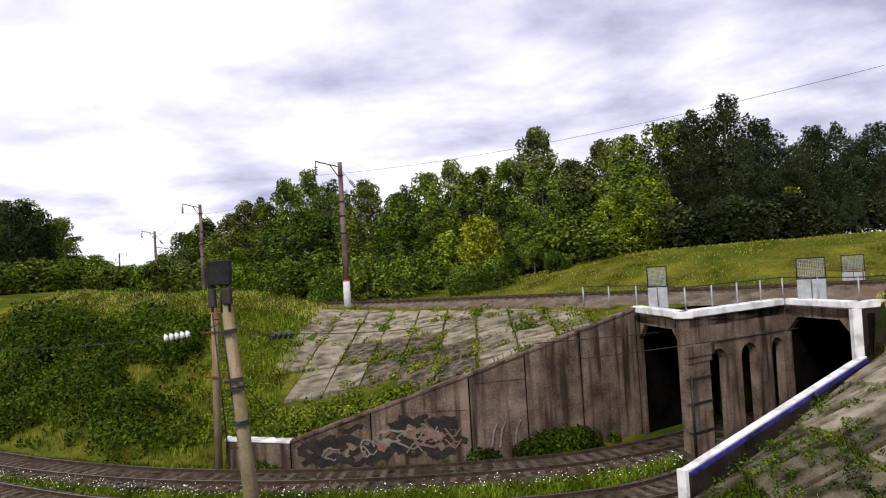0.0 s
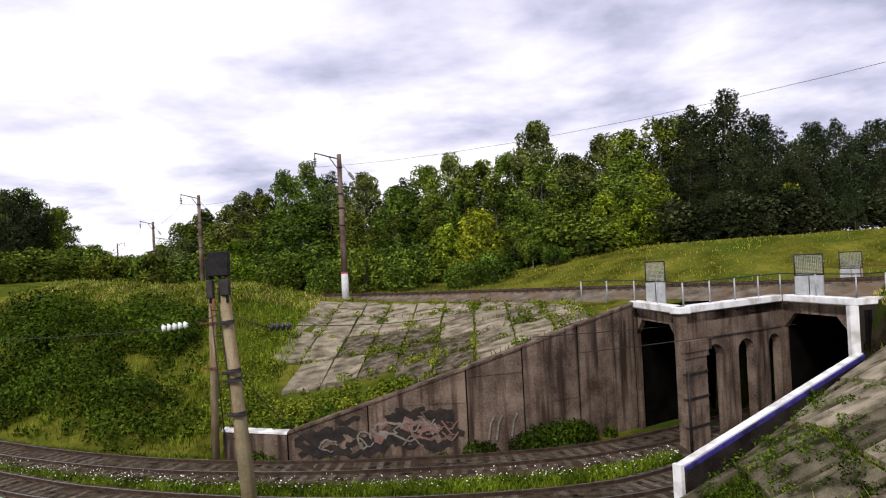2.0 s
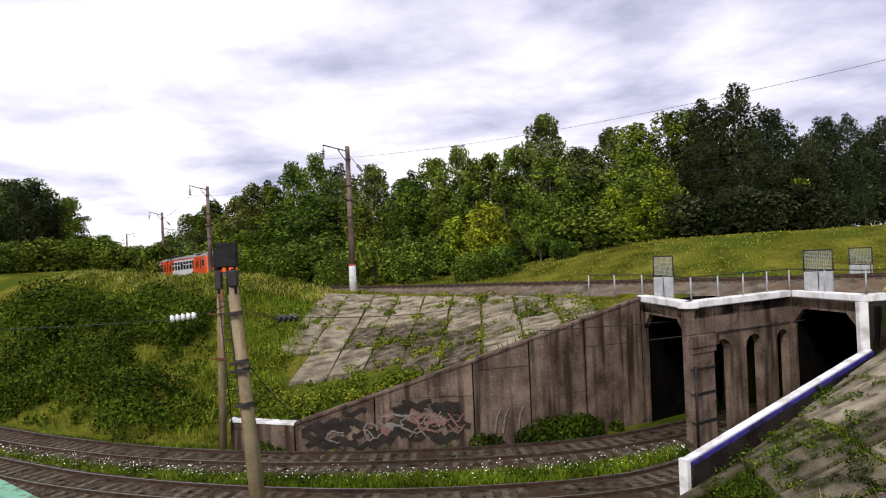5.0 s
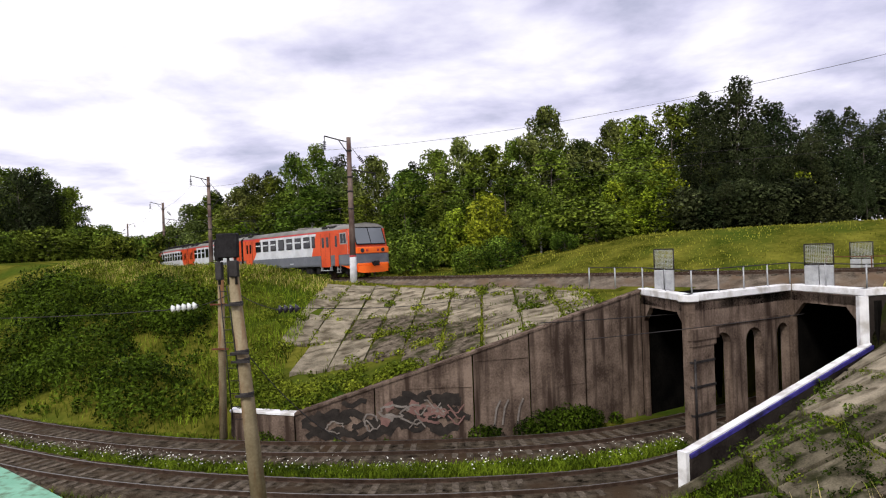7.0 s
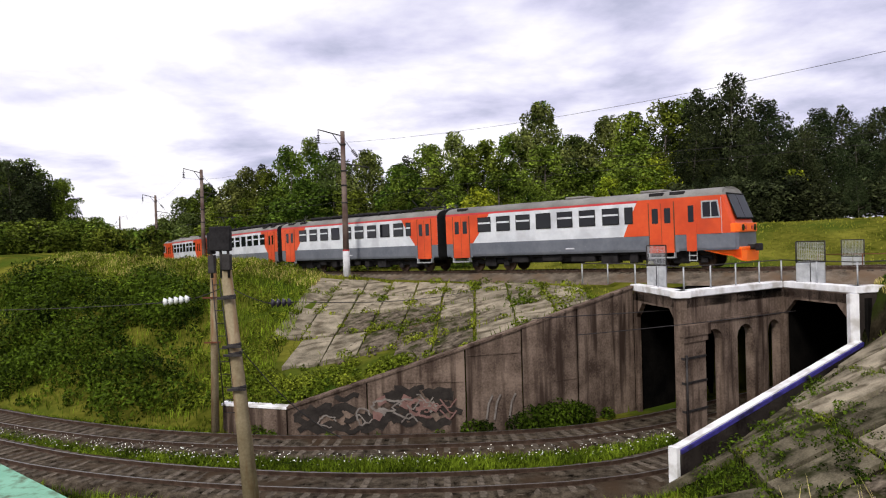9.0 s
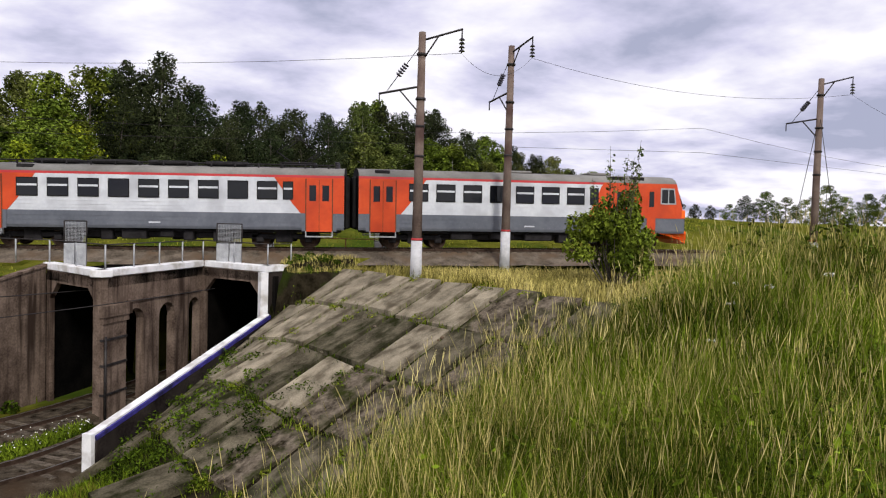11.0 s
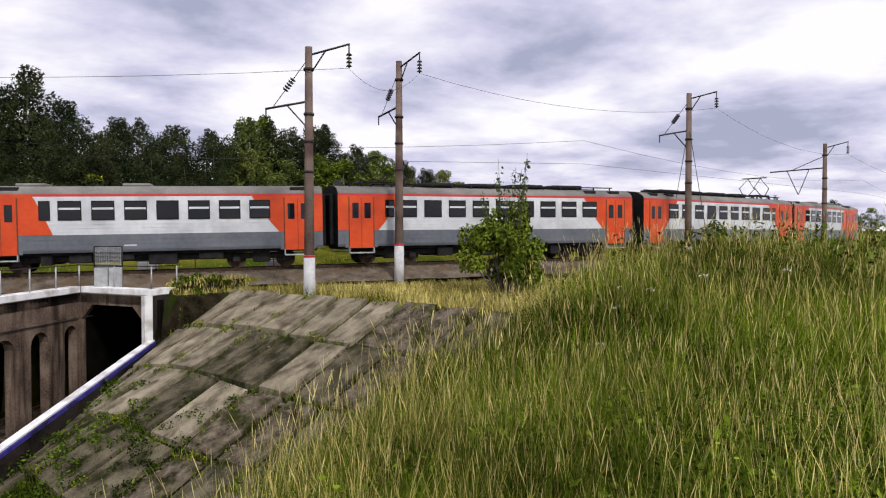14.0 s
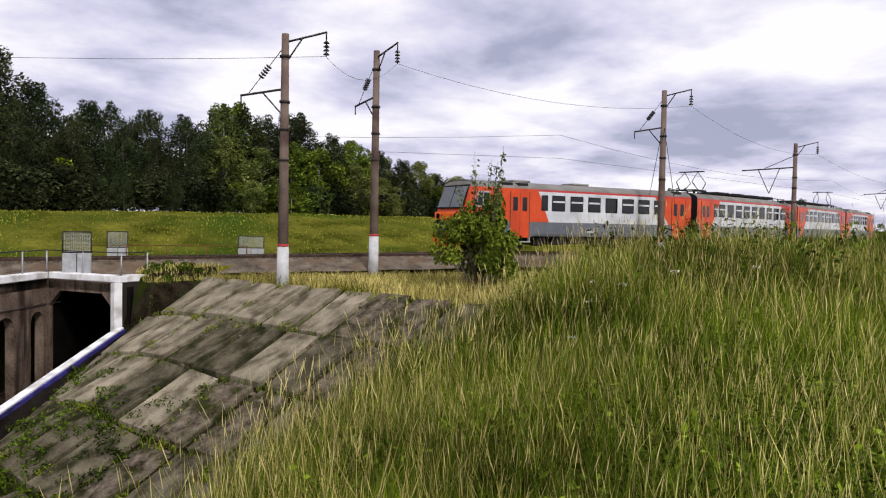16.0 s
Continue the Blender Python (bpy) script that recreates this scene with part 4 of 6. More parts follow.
# ---- line-side poles ----
def catenary_pole(x, y, z, top, toward, arms=2, white=True, label="", guy=False):
    """toward: heading in degrees from the pole to the track."""
    root = tagged(empty("catenary_pole"), label or "brown concrete catenary pole with whitewashed foot and steel arms", "pole", "catenary poles")
    root.matrix_basis = pose(x, y, z, 0, 0, toward)
    h = top - z
    bm = bmesh.new()
    tube(bm, (0, 0, -0.6), (0, 0, h), 0.24, 0.155, seg=14)
    finish("mast", bm, POLE, root)
    if white:
        bm = bmesh.new()
        tube(bm, (0, 0, -0.5), (0, 0, 1.75), 0.265, 0.245, seg=14)
        finish("whitewashed_foot", bm, POLEWHITE, root)
        bm = bmesh.new()
        tube(bm, (0, 0, 1.75), (0, 0, 1.85), 0.25, 0.245, seg=14)
        finish("red_band", bm, TRED, root)
    for zz in (h * 0.5, h * 0.62, h - 2.9, h - 1.0):
        bm = bmesh.new()
        tube(bm, (0, 0, zz), (0, 0, zz + 0.1), 0.225, seg=14)
        finish("clamp", bm, STEEL, root)
    # bracket over the field side, with a feeder insulator, and the bracket over the track
    bm = bmesh.new()
    tube(bm, (0, 0, h - 0.35), (-1.75, 0, h + 0.12), 0.045, seg=6)
    tube(bm, (0, 0, h - 1.25), (-0.75, 0, h - 0.12), 0.035, seg=6)
    tube(bm, (-1.72, 0, h + 0.12), (-1.72, 0, h - 0.25), 0.03, seg=6)
    finish("field_bracket", bm, STEEL, root)
    bm = bmesh.new()
    for k in range(4):
        tube(bm, (-1.72, 0, h - 0.35 - 0.16 * k), (-1.72, 0, h - 0.27 - 0.16 * k), 0.14, 0.07, seg=10)
    tube(bm, (-1.72, 0, h - 0.2), (-1.72, 0, h - 0.9), 0.025, seg=6)
    finish("insulator", bm, BROWNPORC, root)
    bm = bmesh.new()
    if arms > 1:
        tube(bm, (0, 0, h - 2.3), (1.85, 0, h - 2.62), 0.05, seg=6)
        tube(bm, (0, 0, h - 3.5), (0.95, 0, h - 2.45), 0.035, seg=6)
        tube(bm, (1.83, 0, h - 2.62), (1.83, 0, h - 3.05), 0.03, seg=6)
        tube(bm, (0.1, 0, h - 0.6), (1.5, 0, h - 2.5), 0.018, seg=4)
        finish("track_bracket", bm, STEEL, root)
        bm = bmesh.new()
        d = Vector((1.4, 0, -1.9)).normalized()
        for k in range(5):
            p = Vector((0.66, 0, h - 1.36)) + d * 0.13 * k
            tube(bm, p, p + d * 0.08, 0.15, 0.1, seg=10)
        finish("insulator", bm, BROWNPORC, root)
    else:
        tube(bm, (0, 0, h - 2.0), (4.2, 0, h - 2.3), 0.06, seg=6)
        tube(bm, (0, 0, h - 1.0), (2.4, 0, h - 2.1), 0.03, seg=5)
        tube(bm, (1.2, 0, h - 2.1), (2.0, 0, h - 4.2), 0.035, seg=5)
        tube(bm, (2.9, 0, h - 2.2), (2.0, 0, h - 4.2), 0.035, seg=5)
        finish("track_bracket", bm, STEEL, root)
    if guy:
        bm = bmesh.new()
        tube(bm, (0, 0, h - 2.0), (0, -4.5, 0), 0.02, seg=4)
        tube(bm, (0, 0, h - 2.0), (0, 4.0, 0), 0.02, seg=4)
        finish("guy_wire", bm, STEEL, root)
    return root


POLES = []


def place_poles():
    for x, y, z, top, arms, guy in ((20.75, 23.7, -0.85, 9.85, 2, False), (27.9, 24.95, -0.45, 10.75, 2, False), (44.8, 16.0, -0.6, 10.6, 2, True),
                                    (66.8, 12.5, -0.6, 9.35, 1, False), (112, 8.5, -0.6, 9.3, 1, False), (150, 7.0, -0.6, 9.3, 1, False),
                                    (-7.0, 52.1, -0.5, 9.85, 2, False), (-24.8, 75.0, -0.6, 9.8, 2, False), (-41.6, 105.3, -0.6, 9.45, 2, False),
                                    (-81.5, 183.0, -0.6, 10.0, 2, False), (-125, 262, -0.6, 10.0, 2, False)):
        i = int(np.argmin((upper.x - x) ** 2 + (upper.y - y) ** 2))
        d = math.degrees(math.atan2(upper.y[i] - y, upper.x[i] - x))
        d = {20.75: 128, 27.9: 78, 44.8: 130, 66.8: 115, 112: 120, 150: 120, -7.0: 12, -24.8: 18, -41.6: 20}.get(x, d)
        i = radians(d)
        z += min(0, track_z(x) + 0.5)
        POLES.append((catenary_pole(x, y, z, top, d, arms, True, guy=guy), Vector((x, y, top)), i))


place_poles()


# ---- woods ----
LEAVES = [leaf("birch_leaves", (0.016, 0.028, 0.005), (0.20, 0.235, 0.06), vary=True), leaf("broad_leaves", (0.010, 0.025, 0.003), (0.165, 0.225, 0.028), vary=True),
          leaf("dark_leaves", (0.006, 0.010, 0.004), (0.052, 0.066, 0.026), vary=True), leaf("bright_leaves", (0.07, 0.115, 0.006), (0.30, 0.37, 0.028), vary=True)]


def leaf_cloud(rnd, blobs, count, size, droop=0.0):
    """Small leaf sprays scattered through overlapping clumps, denser towards their skins."""
    w = np.array([b[3] * b[4] * b[5] for b in blobs]) ** (2 / 3)
    w /= w.sum()
    pick = rnd.choice(len(blobs), count, p=w)
    B = np.array(blobs)[pick]
    d = rnd.normal(size=(count, 3))
    d /= np.linalg.norm(d, axis=1)[:, None]
    rad = rnd.uniform(0.45, 1.06, count) ** 0.6
    c = B[:, :3] + d * B[:, 3:6] * rad[:, None]
    c[:, 2] -= droop * rnd.uniform(0, 1, count) ** 2
    up = rnd.normal(size=(count, 3)) * 0.8 + d * 0.9 + np.array([0, 0, 0.5])
    up /= np.linalg.norm(up, axis=1)[:, None]
    a = np.cross(up, rnd.normal(size=(count, 3)))
    a /= np.linalg.norm(a, axis=1)[:, None]
    b = np.cross(up, a)
    s = size * rnd.uniform(0.5, 1.25, count)[:, None]
    q = rnd.uniform(0.35, 0.7, count)[:, None]
    V = np.stack([c - a * s, c - b * s * q, c + a * s, c + b * s * q], 1).reshape(-1, 3)
    F = np.arange(count * 4).reshape(-1, 4)
    return V.tolist(), F.tolist()


def make_tree(seed, h, spread, leaves, bark, count=9000, size=0.2, base=0.18, kind="tree", droop=0.6, label="", category="tree"):
    rnd = np.random.default_rng(seed)
    root = tagged(empty(kind), label, category)
    bm = bmesh.new()
    r0 = 0.012 * h + 0.04
    lean = rnd.normal(size=2) * 0.02 * h
    pts = [Vector((lean[0] * t * t, lean[1] * t * t, h * 0.93 * t)) for t in np.linspace(0, 1, 6)]
    for i in range(5):
        tube(bm, pts[i], pts[i + 1], r0 * (1 - 0.18 * i), r0 * (1 - 0.18 * (i + 1)), seg=6, caps=False)
    blobs = []
    n = 28
    for i in range(n):
        t = base + (1 - base) * (i + 0.5) / n
        prof = math.sin(math.pi * min(1, (t - base) / (1 - base) * 0.82 + 0.16)) ** 0.7
        ang = i * 2.4 + rnd.uniform(-0.5, 0.5)
        rr = spread * prof * rnd.uniform(0.35, 0.95)
        c = Vector((lean[0] * t * t + math.cos(ang) * rr, lean[1] * t * t + math.sin(ang) * rr, h * t))
        k = spread * rnd.uniform(0.16, 0.40) * (0.55 + 0.6 * prof)
        blobs.append((c.x, c.y, min(c.z, h - k * 0.5), k, k, k * rnd.uniform(0.7, 1.25)))
        p = Vector((lean[0] * t * t, lean[1] * t * t, h * max(0.1, t - 0.1)))
        tube(bm, p, c, r0 * 0.35 * (1.1 - t), 0.02, seg=4, caps=False)
    blobs.append((lean[0], lean[1], h * 0.93, spread * 0.22, spread * 0.22, h * 0.07))
    part("trunk", bm, bark, root)
    V, F = leaf_cloud(rnd, blobs, count, size, droop)
    c = mesh_from("crown", V, F, leaves, root)
    return root


def build_woods():
    kinds = [
        make_tree(1, 14, 3.6, LEAVES[0], BIRCH, label="tall birch with grey-green drooping crown at the wood's edge"),
        make_tree(2, 15, 4.4, LEAVES[1], BARK, label="broad leafy green tree in the wood", droop=0.2, base=0.1),
        make_tree(3, 17, 4.4, LEAVES[2], BARK, label="tall dark green tree in the wood", droop=0.8, base=0.12, count=10000),
        make_tree(4, 7, 2.7, LEAVES[3], BARK, label="young bright yellow-green tree before the wood", base=0.06, count=5200, size=0.17, droop=0.1),
        make_tree(5, 12, 3.2, LEAVES[1], BIRCH, label="slender green birch in the wood", base=0.12, droop=0.5),
        make_tree(6, 4.0, 2.6, LEAVES[1], BARK, label="low leafy bush below the wood", base=0.05, count=3600, size=0.16, droop=0.1),
    ]
    # the low bush again, the wood's shade put into its leaf colour
    kinds.append(make_tree(7, 4.0, 2.6, LEAVES[2], BARK, label="leafy undergrowth with shade of the wood in its leaf colour", base=0.05, count=3600, size=0.16, droop=0.1))
    heights = [14, 15, 17, 7, 12, 4.0, 4.0]
    used = [False] * 7
    def put(k, az, rng, h, turn, wide=1.0):
        x, y = rng * math.sin(radians(az)), rng * math.cos(radians(az))
        s = (h - (min(0.0, track_z(x)) if x > -55 else 0.0)) / heights[k]
        m = Matrix.Translation((x, y, ground_z(x, y) - 0.1)) @ Matrix.Rotation(turn, 4, "Z") @ Matrix.Diagonal((s * wide, s * wide, s, 1))
        if used[k]:
            o = copy_thing(kinds[k], Matrix())
        else:
            o = kinds[k]
            used[k] = True
        o.matrix_basis = m
    rnd = random.Random(11)
    # skyline of the main wood: bearing and the rise of the tree tops above the eye, in degrees
    AZ = [-23, -20, -17, -14, -10.5, -7, -3, 1, 4, 8, 11.3, 14, 18, 20.5, 23, 26, 28.5, 31, 34, 36.6, 40, 42.7, 45, 48, 50.5, 53, 56, 60]
    EL = [1.2, 3.9, 5.2, 6.0, 8.0, 7.0, 6.6, 8.4, 7.8, 9.0, 6.4, 8.6, 8.9, 10.5, 9.0, 7.6, 7.6, 7.0, 6.4, 8.4, 7.0, 7.4, 5.6, 4.5, 4.2, 3.3, 2.1, 1.4]
    RG = [170, 150, 130, 115, 105, 98, 92, 90, 88, 86, 84, 82, 80, 78, 80, 82, 84, 88, 92, 95, 100, 105, 110, 118, 125, 135, 150, 170]
    def rows(step, back, drop, pool):
        az = -22.5
        while az < 58:
            r = lerp(az, AZ, RG) + back + rnd.uniform(-4, 4)
            h = (math.tan(radians(lerp(az, AZ, EL))) * r + 1.9) * drop * rnd.uniform(0.86, 1.03) + (0.3 if drop == 1 else 0)
            k = rnd.choice(pool)
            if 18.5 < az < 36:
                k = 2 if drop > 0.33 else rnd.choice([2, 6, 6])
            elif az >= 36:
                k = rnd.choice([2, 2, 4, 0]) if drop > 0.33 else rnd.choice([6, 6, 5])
            put(k, az, r, max(4, h), rnd.uniform(0, 6.28), 15 / max(9, h) if k != 2 else 1.0)
            az += step * 90 / r * rnd.uniform(0.8, 1.25)
    rows(2.3, 6, 1.0, [0, 1, 1, 4])
    rows(2.6, -4, 0.72, [0, 1, 4, 4, 1])
    rows(3.0, 22, 1.0, [1, 2, 1])
    rows(2.6, -12, 0.36, [1, 4, 3, 5, 5])
    rows(2.0, -6, 0.30, [1, 5, 5])
    rows(2.4, 12, 0.45, [2, 1, 5])
    # bright young trees and bushes before the wood
    for az, r, h, k in ((3.0, 72, 6.8, 3), (0.6, 74, 5.6, 3), (16.5, 72, 6.6, 3), (13, 72, 5.4, 3), (7.2, 71, 6.2, 4), (-16, 95, 6, 3), (-6, 70, 3.6, 5), (-3, 68, 3.4, 5),
                        (4, 64, 2.6, 5), (26, 78, 5.0, 3), (1.5, 63, 2.2, 5), (-9, 74, 3, 5), (9.0, 66, 1.8, 5), (-12.5, 88, 4, 5)):
        put(k, az, r, h, rnd.uniform(0, 6.28), 1.1)
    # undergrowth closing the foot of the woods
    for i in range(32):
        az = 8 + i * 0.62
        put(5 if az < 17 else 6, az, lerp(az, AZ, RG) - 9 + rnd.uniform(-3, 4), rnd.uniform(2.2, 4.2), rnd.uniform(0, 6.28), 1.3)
    for i in range(26):
        az = -38 + i * 0.52
        put(5, az, 112 + rnd.uniform(-4, 5), rnd.uniform(2.4, 4.6) * (1 if az < -29 else 0.6), rnd.uniform(0, 6.28), 1.4)
    # scrub before the far curve of the upper line
    for i in range(12):
        az = -25.4 + i * 0.31
        t = np.arange(20, 260, 2.0)
        px, py = t * math.sin(radians(az)), t * math.cos(radians(az))
        over = np.nonzero(py > np.interp(px, upper.x, upper.y))[0]
        r = (t[over[0]] if len(over) else 150) - 9 + rnd.uniform(-2, 1)
        put(5, az, r, rnd.uniform(2.5, 3.1) - ground_z(r * math.sin(radians(az)), r * math.cos(radians(az))) - 0.2, rnd.uniform(0, 6.28), 0.8)
    # wood on the far left, and distant rows
    for i in range(30):
        az = -37.8 + i * 0.36
        h = lerp(az, [-36, -33, -30.5, -28.5, -27, -26.2], [13.5, 14.6, 14.9, 13.6, 10.5, 6.5]) * (1 if i % 3 else 0.5)
        put(rnd.choice([1, 2, 4]), az + rnd.uniform(-.3, .3), 125 + rnd.uniform(-8, 14), h * rnd.uniform(0.85, 1.03), rnd.uniform(0, 6.28), 1.15)
    for az, h, r in ((-25.6, 12, 170), (-25.0, 11, 180), (-24.3, 8, 230), (-23.6, 7, 260), (-23, 9, 260), (-22.4, 11, 250), (-21.8, 12, 240)):
        put(1, az, r, h, rnd.uniform(0, 6.28), 1.4)
    for i in range(26):
        az = 56 + i * 1.25
        h = lerp(az, [44, 48, 56, 62, 68, 72, 86], [9, 8, 6, 5.5, 7, 7.5, 5])
        put(rnd.choice([1, 2, 1]), az, 190 + rnd.uniform(-20, 30), h * rnd.uniform(0.8, 1.2), rnd.uniform(0, 6.28), 1.5)
    for k in range(7):
        if not used[k]:
            put(k, 60 + k, 240, heights[k], 0)


build_woods()


# ---- paved slopes ----
def slab_from(corners, thick, me_name="slab"):
    bm = bmesh.new()
    top = [bm.verts.new(c) for c in corners]
    low = [bm.verts.new(c - Vector((0, 0, thick))) for c in corners]
    bm.faces.new(top)
    for i in range(4):
        j = (i + 1) % 4
        bm.faces.new((low[i], low[j], top[j], top[i]))
    bmesh.ops.recalc_face_normals(bm, faces=bm.faces)
    return bm


def build_slopes():
    rnd = random.Random(3)
    root = tagged(empty("slope_paving_near"), "sloping concrete slabs with weeds in their joints", "paving", kind="structure")
    for r in range(5):
        x1 = 20.15 - 2.75 * r
        x0 = x1 - 2.55
        for c in range(13):
            y0 = 30.0 - 1.75 * c - (0.0 if r else 0.05)
            y1 = y0 - 1.47
            pts = []
            for x, y in ((x0, y1), (x1, y1), (x1, y0), (x0, y0)):
                x, y = x + rnd.uniform(-.035, .035), y + rnd.uniform(-.035, .035)
                lim = near_wall_y(x) - 0.75
                y = min(y, lim) if x < 17.6 else min(y, 28.9 if x > 18.5 else 28.6)
                pts.append(Vector((x, y, float(slope_z(x, y)) + 0.18 + rnd.uniform(-.05, .05))))
            if (pts[3] - pts[0]).length < 0.5 and (pts[2] - pts[1]).length < 0.5:
                continue
            cx, cy = (x0 + x1) / 2, (y0 + y1) / 2
            if pts[0].z < LOW + 0.3 or cy < 11.0 or hill(cx, cy) > pts[0].z + 1.2:
                continue
            if c >= 7 - (r > 1):
                for p in pts:
                    p.z += rnd.uniform(-0.12, 0.04)
            part("slab", slab_from(pts, 0.3), (DIRT if rnd.random() < 0.6 else MOSSY) if c >= 7 - (r > 1) else MOSSY if rnd.random() < (0.0, 0.2, 0.6, 1.0, 1.0)[r] else SLAB, root)
    root = tagged(empty("slope_paving_far"), "old cracked concrete slabs on the bank above the wing wall", "paving", kind="structure")
    n, m = 9, 5
    for i in range(n):
        for k in range(m):
            pts = []
            for u, v in ((i, k), (i + 1, k), (i + 1, k + 1), (i, k + 1)):
                x = -9.6 + 16.6 * u / n + 0.35 * (v - 2) * (1 - u / n)
                f = v / m
                b = lerp(x, WING_X, WING_Y) + 0.75
                y = b + (slab_top_y(x) - b) * f * 0.97
                g = 0.07
                x += g * (1 if u == i else -1) + rnd.uniform(-.05, .05)
                y += g * (1 if v == k else -1) + rnd.uniform(-.06, .06)
                pts.append(Vector((x, y, float(gz(np.array(x), np.array(y))) + 0.12 + rnd.uniform(-.1, .09))))
            if i < 2 and k == 0 or (i, k) in ((0, 1), (2, 0), (3, 0)):
                continue
            if (pts[2] - pts[1]).length < 0.4:
                continue
            part("slab", slab_from(pts, 0.25), DIRT if k < 3 and 1 < i < 7 and rnd.random() < 0.55 else SLAB, root)


build_slopes()


# ---- grass and weeds ----
GREEN = leaf("grass_blades", (0.006, 0.017, 0.0013), (0.205, 0.285, 0.021), 0.5)
GOLD = leaf("dry_grass_blades", (0.17, 0.15, 0.025), (0.66, 0.56, 0.20), 0.5)
SEED = leaf("grass_seed_heads", (0.34, 0.29, 0.10), (0.74, 0.64, 0.30), 0.8)
WEED = leaf("weed_leaves", (0.0025, 0.008, 0.001), (0.085, 0.135, 0.011), 0.3)
WEEDLIGHT = leaf("light_weed_leaves", (0.06, 0.095, 0.007), (0.20, 0.23, 0.022), 0.4)
MEADOW = leaf("bleached_meadow_blades", (0.09, 0.105, 0.012), (0.33, 0.325, 0.045), 0.3, spread=0.3)
PETAL = leaf("daisy_petals", (0.62, 0.62, 0.58), (0.8, 0.8, 0.76), 1.0)


def blades(name, x, y, h, w, material, label, seed=1, lean=0.35, z=None, category="grass", head=0.0, hmat=None):
    """Blades of grass: bent, tapering strips; head: length of a seed head at the tip."""
    rnd = np.random.default_rng(seed)
    n = len(x)
    z = gz(x, y) - 0.02 if z is None else z
    a = rnd.uniform(0, math.tau, n)
    side = np.stack([np.cos(a), np.sin(a), np.zeros(n)], 1)
    b = rnd.uniform(0, math.tau, n)
    bend = np.stack([np.cos(b), np.sin(b), np.zeros(n)], 1) * (h * lean * rnd.uniform(0.2, 1.0, n))[:, None]
    base = np.stack([x, y, z], 1)
    up = np.zeros((n, 3))
    up[:, 2] = h
    mid = base + up * 0.55 + bend * 0.35
    tip = base + up * (1 - 0.12 * lean) + bend
    ww = (side.T * w).T
    V = np.stack([base - ww, base + ww, mid + ww * 0.75, mid - ww * 0.75, tip], 1).reshape(-1, 3)
    k = np.arange(n) * 5
    F = [tuple(f) for f in np.stack([k, k + 1, k + 2, k + 3], 1).tolist()] + [tuple(f) for f in np.stack([k + 3, k + 2, k + 4], 1).tolist()]
    o = mesh_from(name, V.tolist(), F, material)
    tagged(o, label, category, kind="stuff")
    if head:
        d = (tip - mid)
        d /= np.linalg.norm(d, axis=1)[:, None]
        hw = (side.T * (w * 1.35)).T
        s = tip - d * head
        e = tip + d * head * 0.4
        c = (s + e) / 2
        n2 = np.cross(d, side)
        hw2 = (n2.T * (w * 1.35)).T
        V = np.concatenate([np.stack([s, c + hw, e, c - hw], 1).reshape(-1, 3), np.stack([s, c + hw2, e, c - hw2], 1).reshape(-1, 3)])
        F = np.arange(len(V)).reshape(-1, 4).tolist()
        tagged(mesh_from("seed_heads", V.tolist(), F, hmat or SEED), "pale ripe grass seed heads", "grass", kind="stuff")
    return o


def scatter(rnd, n, x0, x1, y0, y1, keep):
    x, y = rnd.uniform(x0, x1, n), rnd.uniform(y0, y1, n)
    k = keep(x, y)
    return x[k], y[k]


HILL = hill
UY = lambda x: np.interp(x, upper.x, upper.y)


def plane_z(x, y):
    return slope_z(x, y)


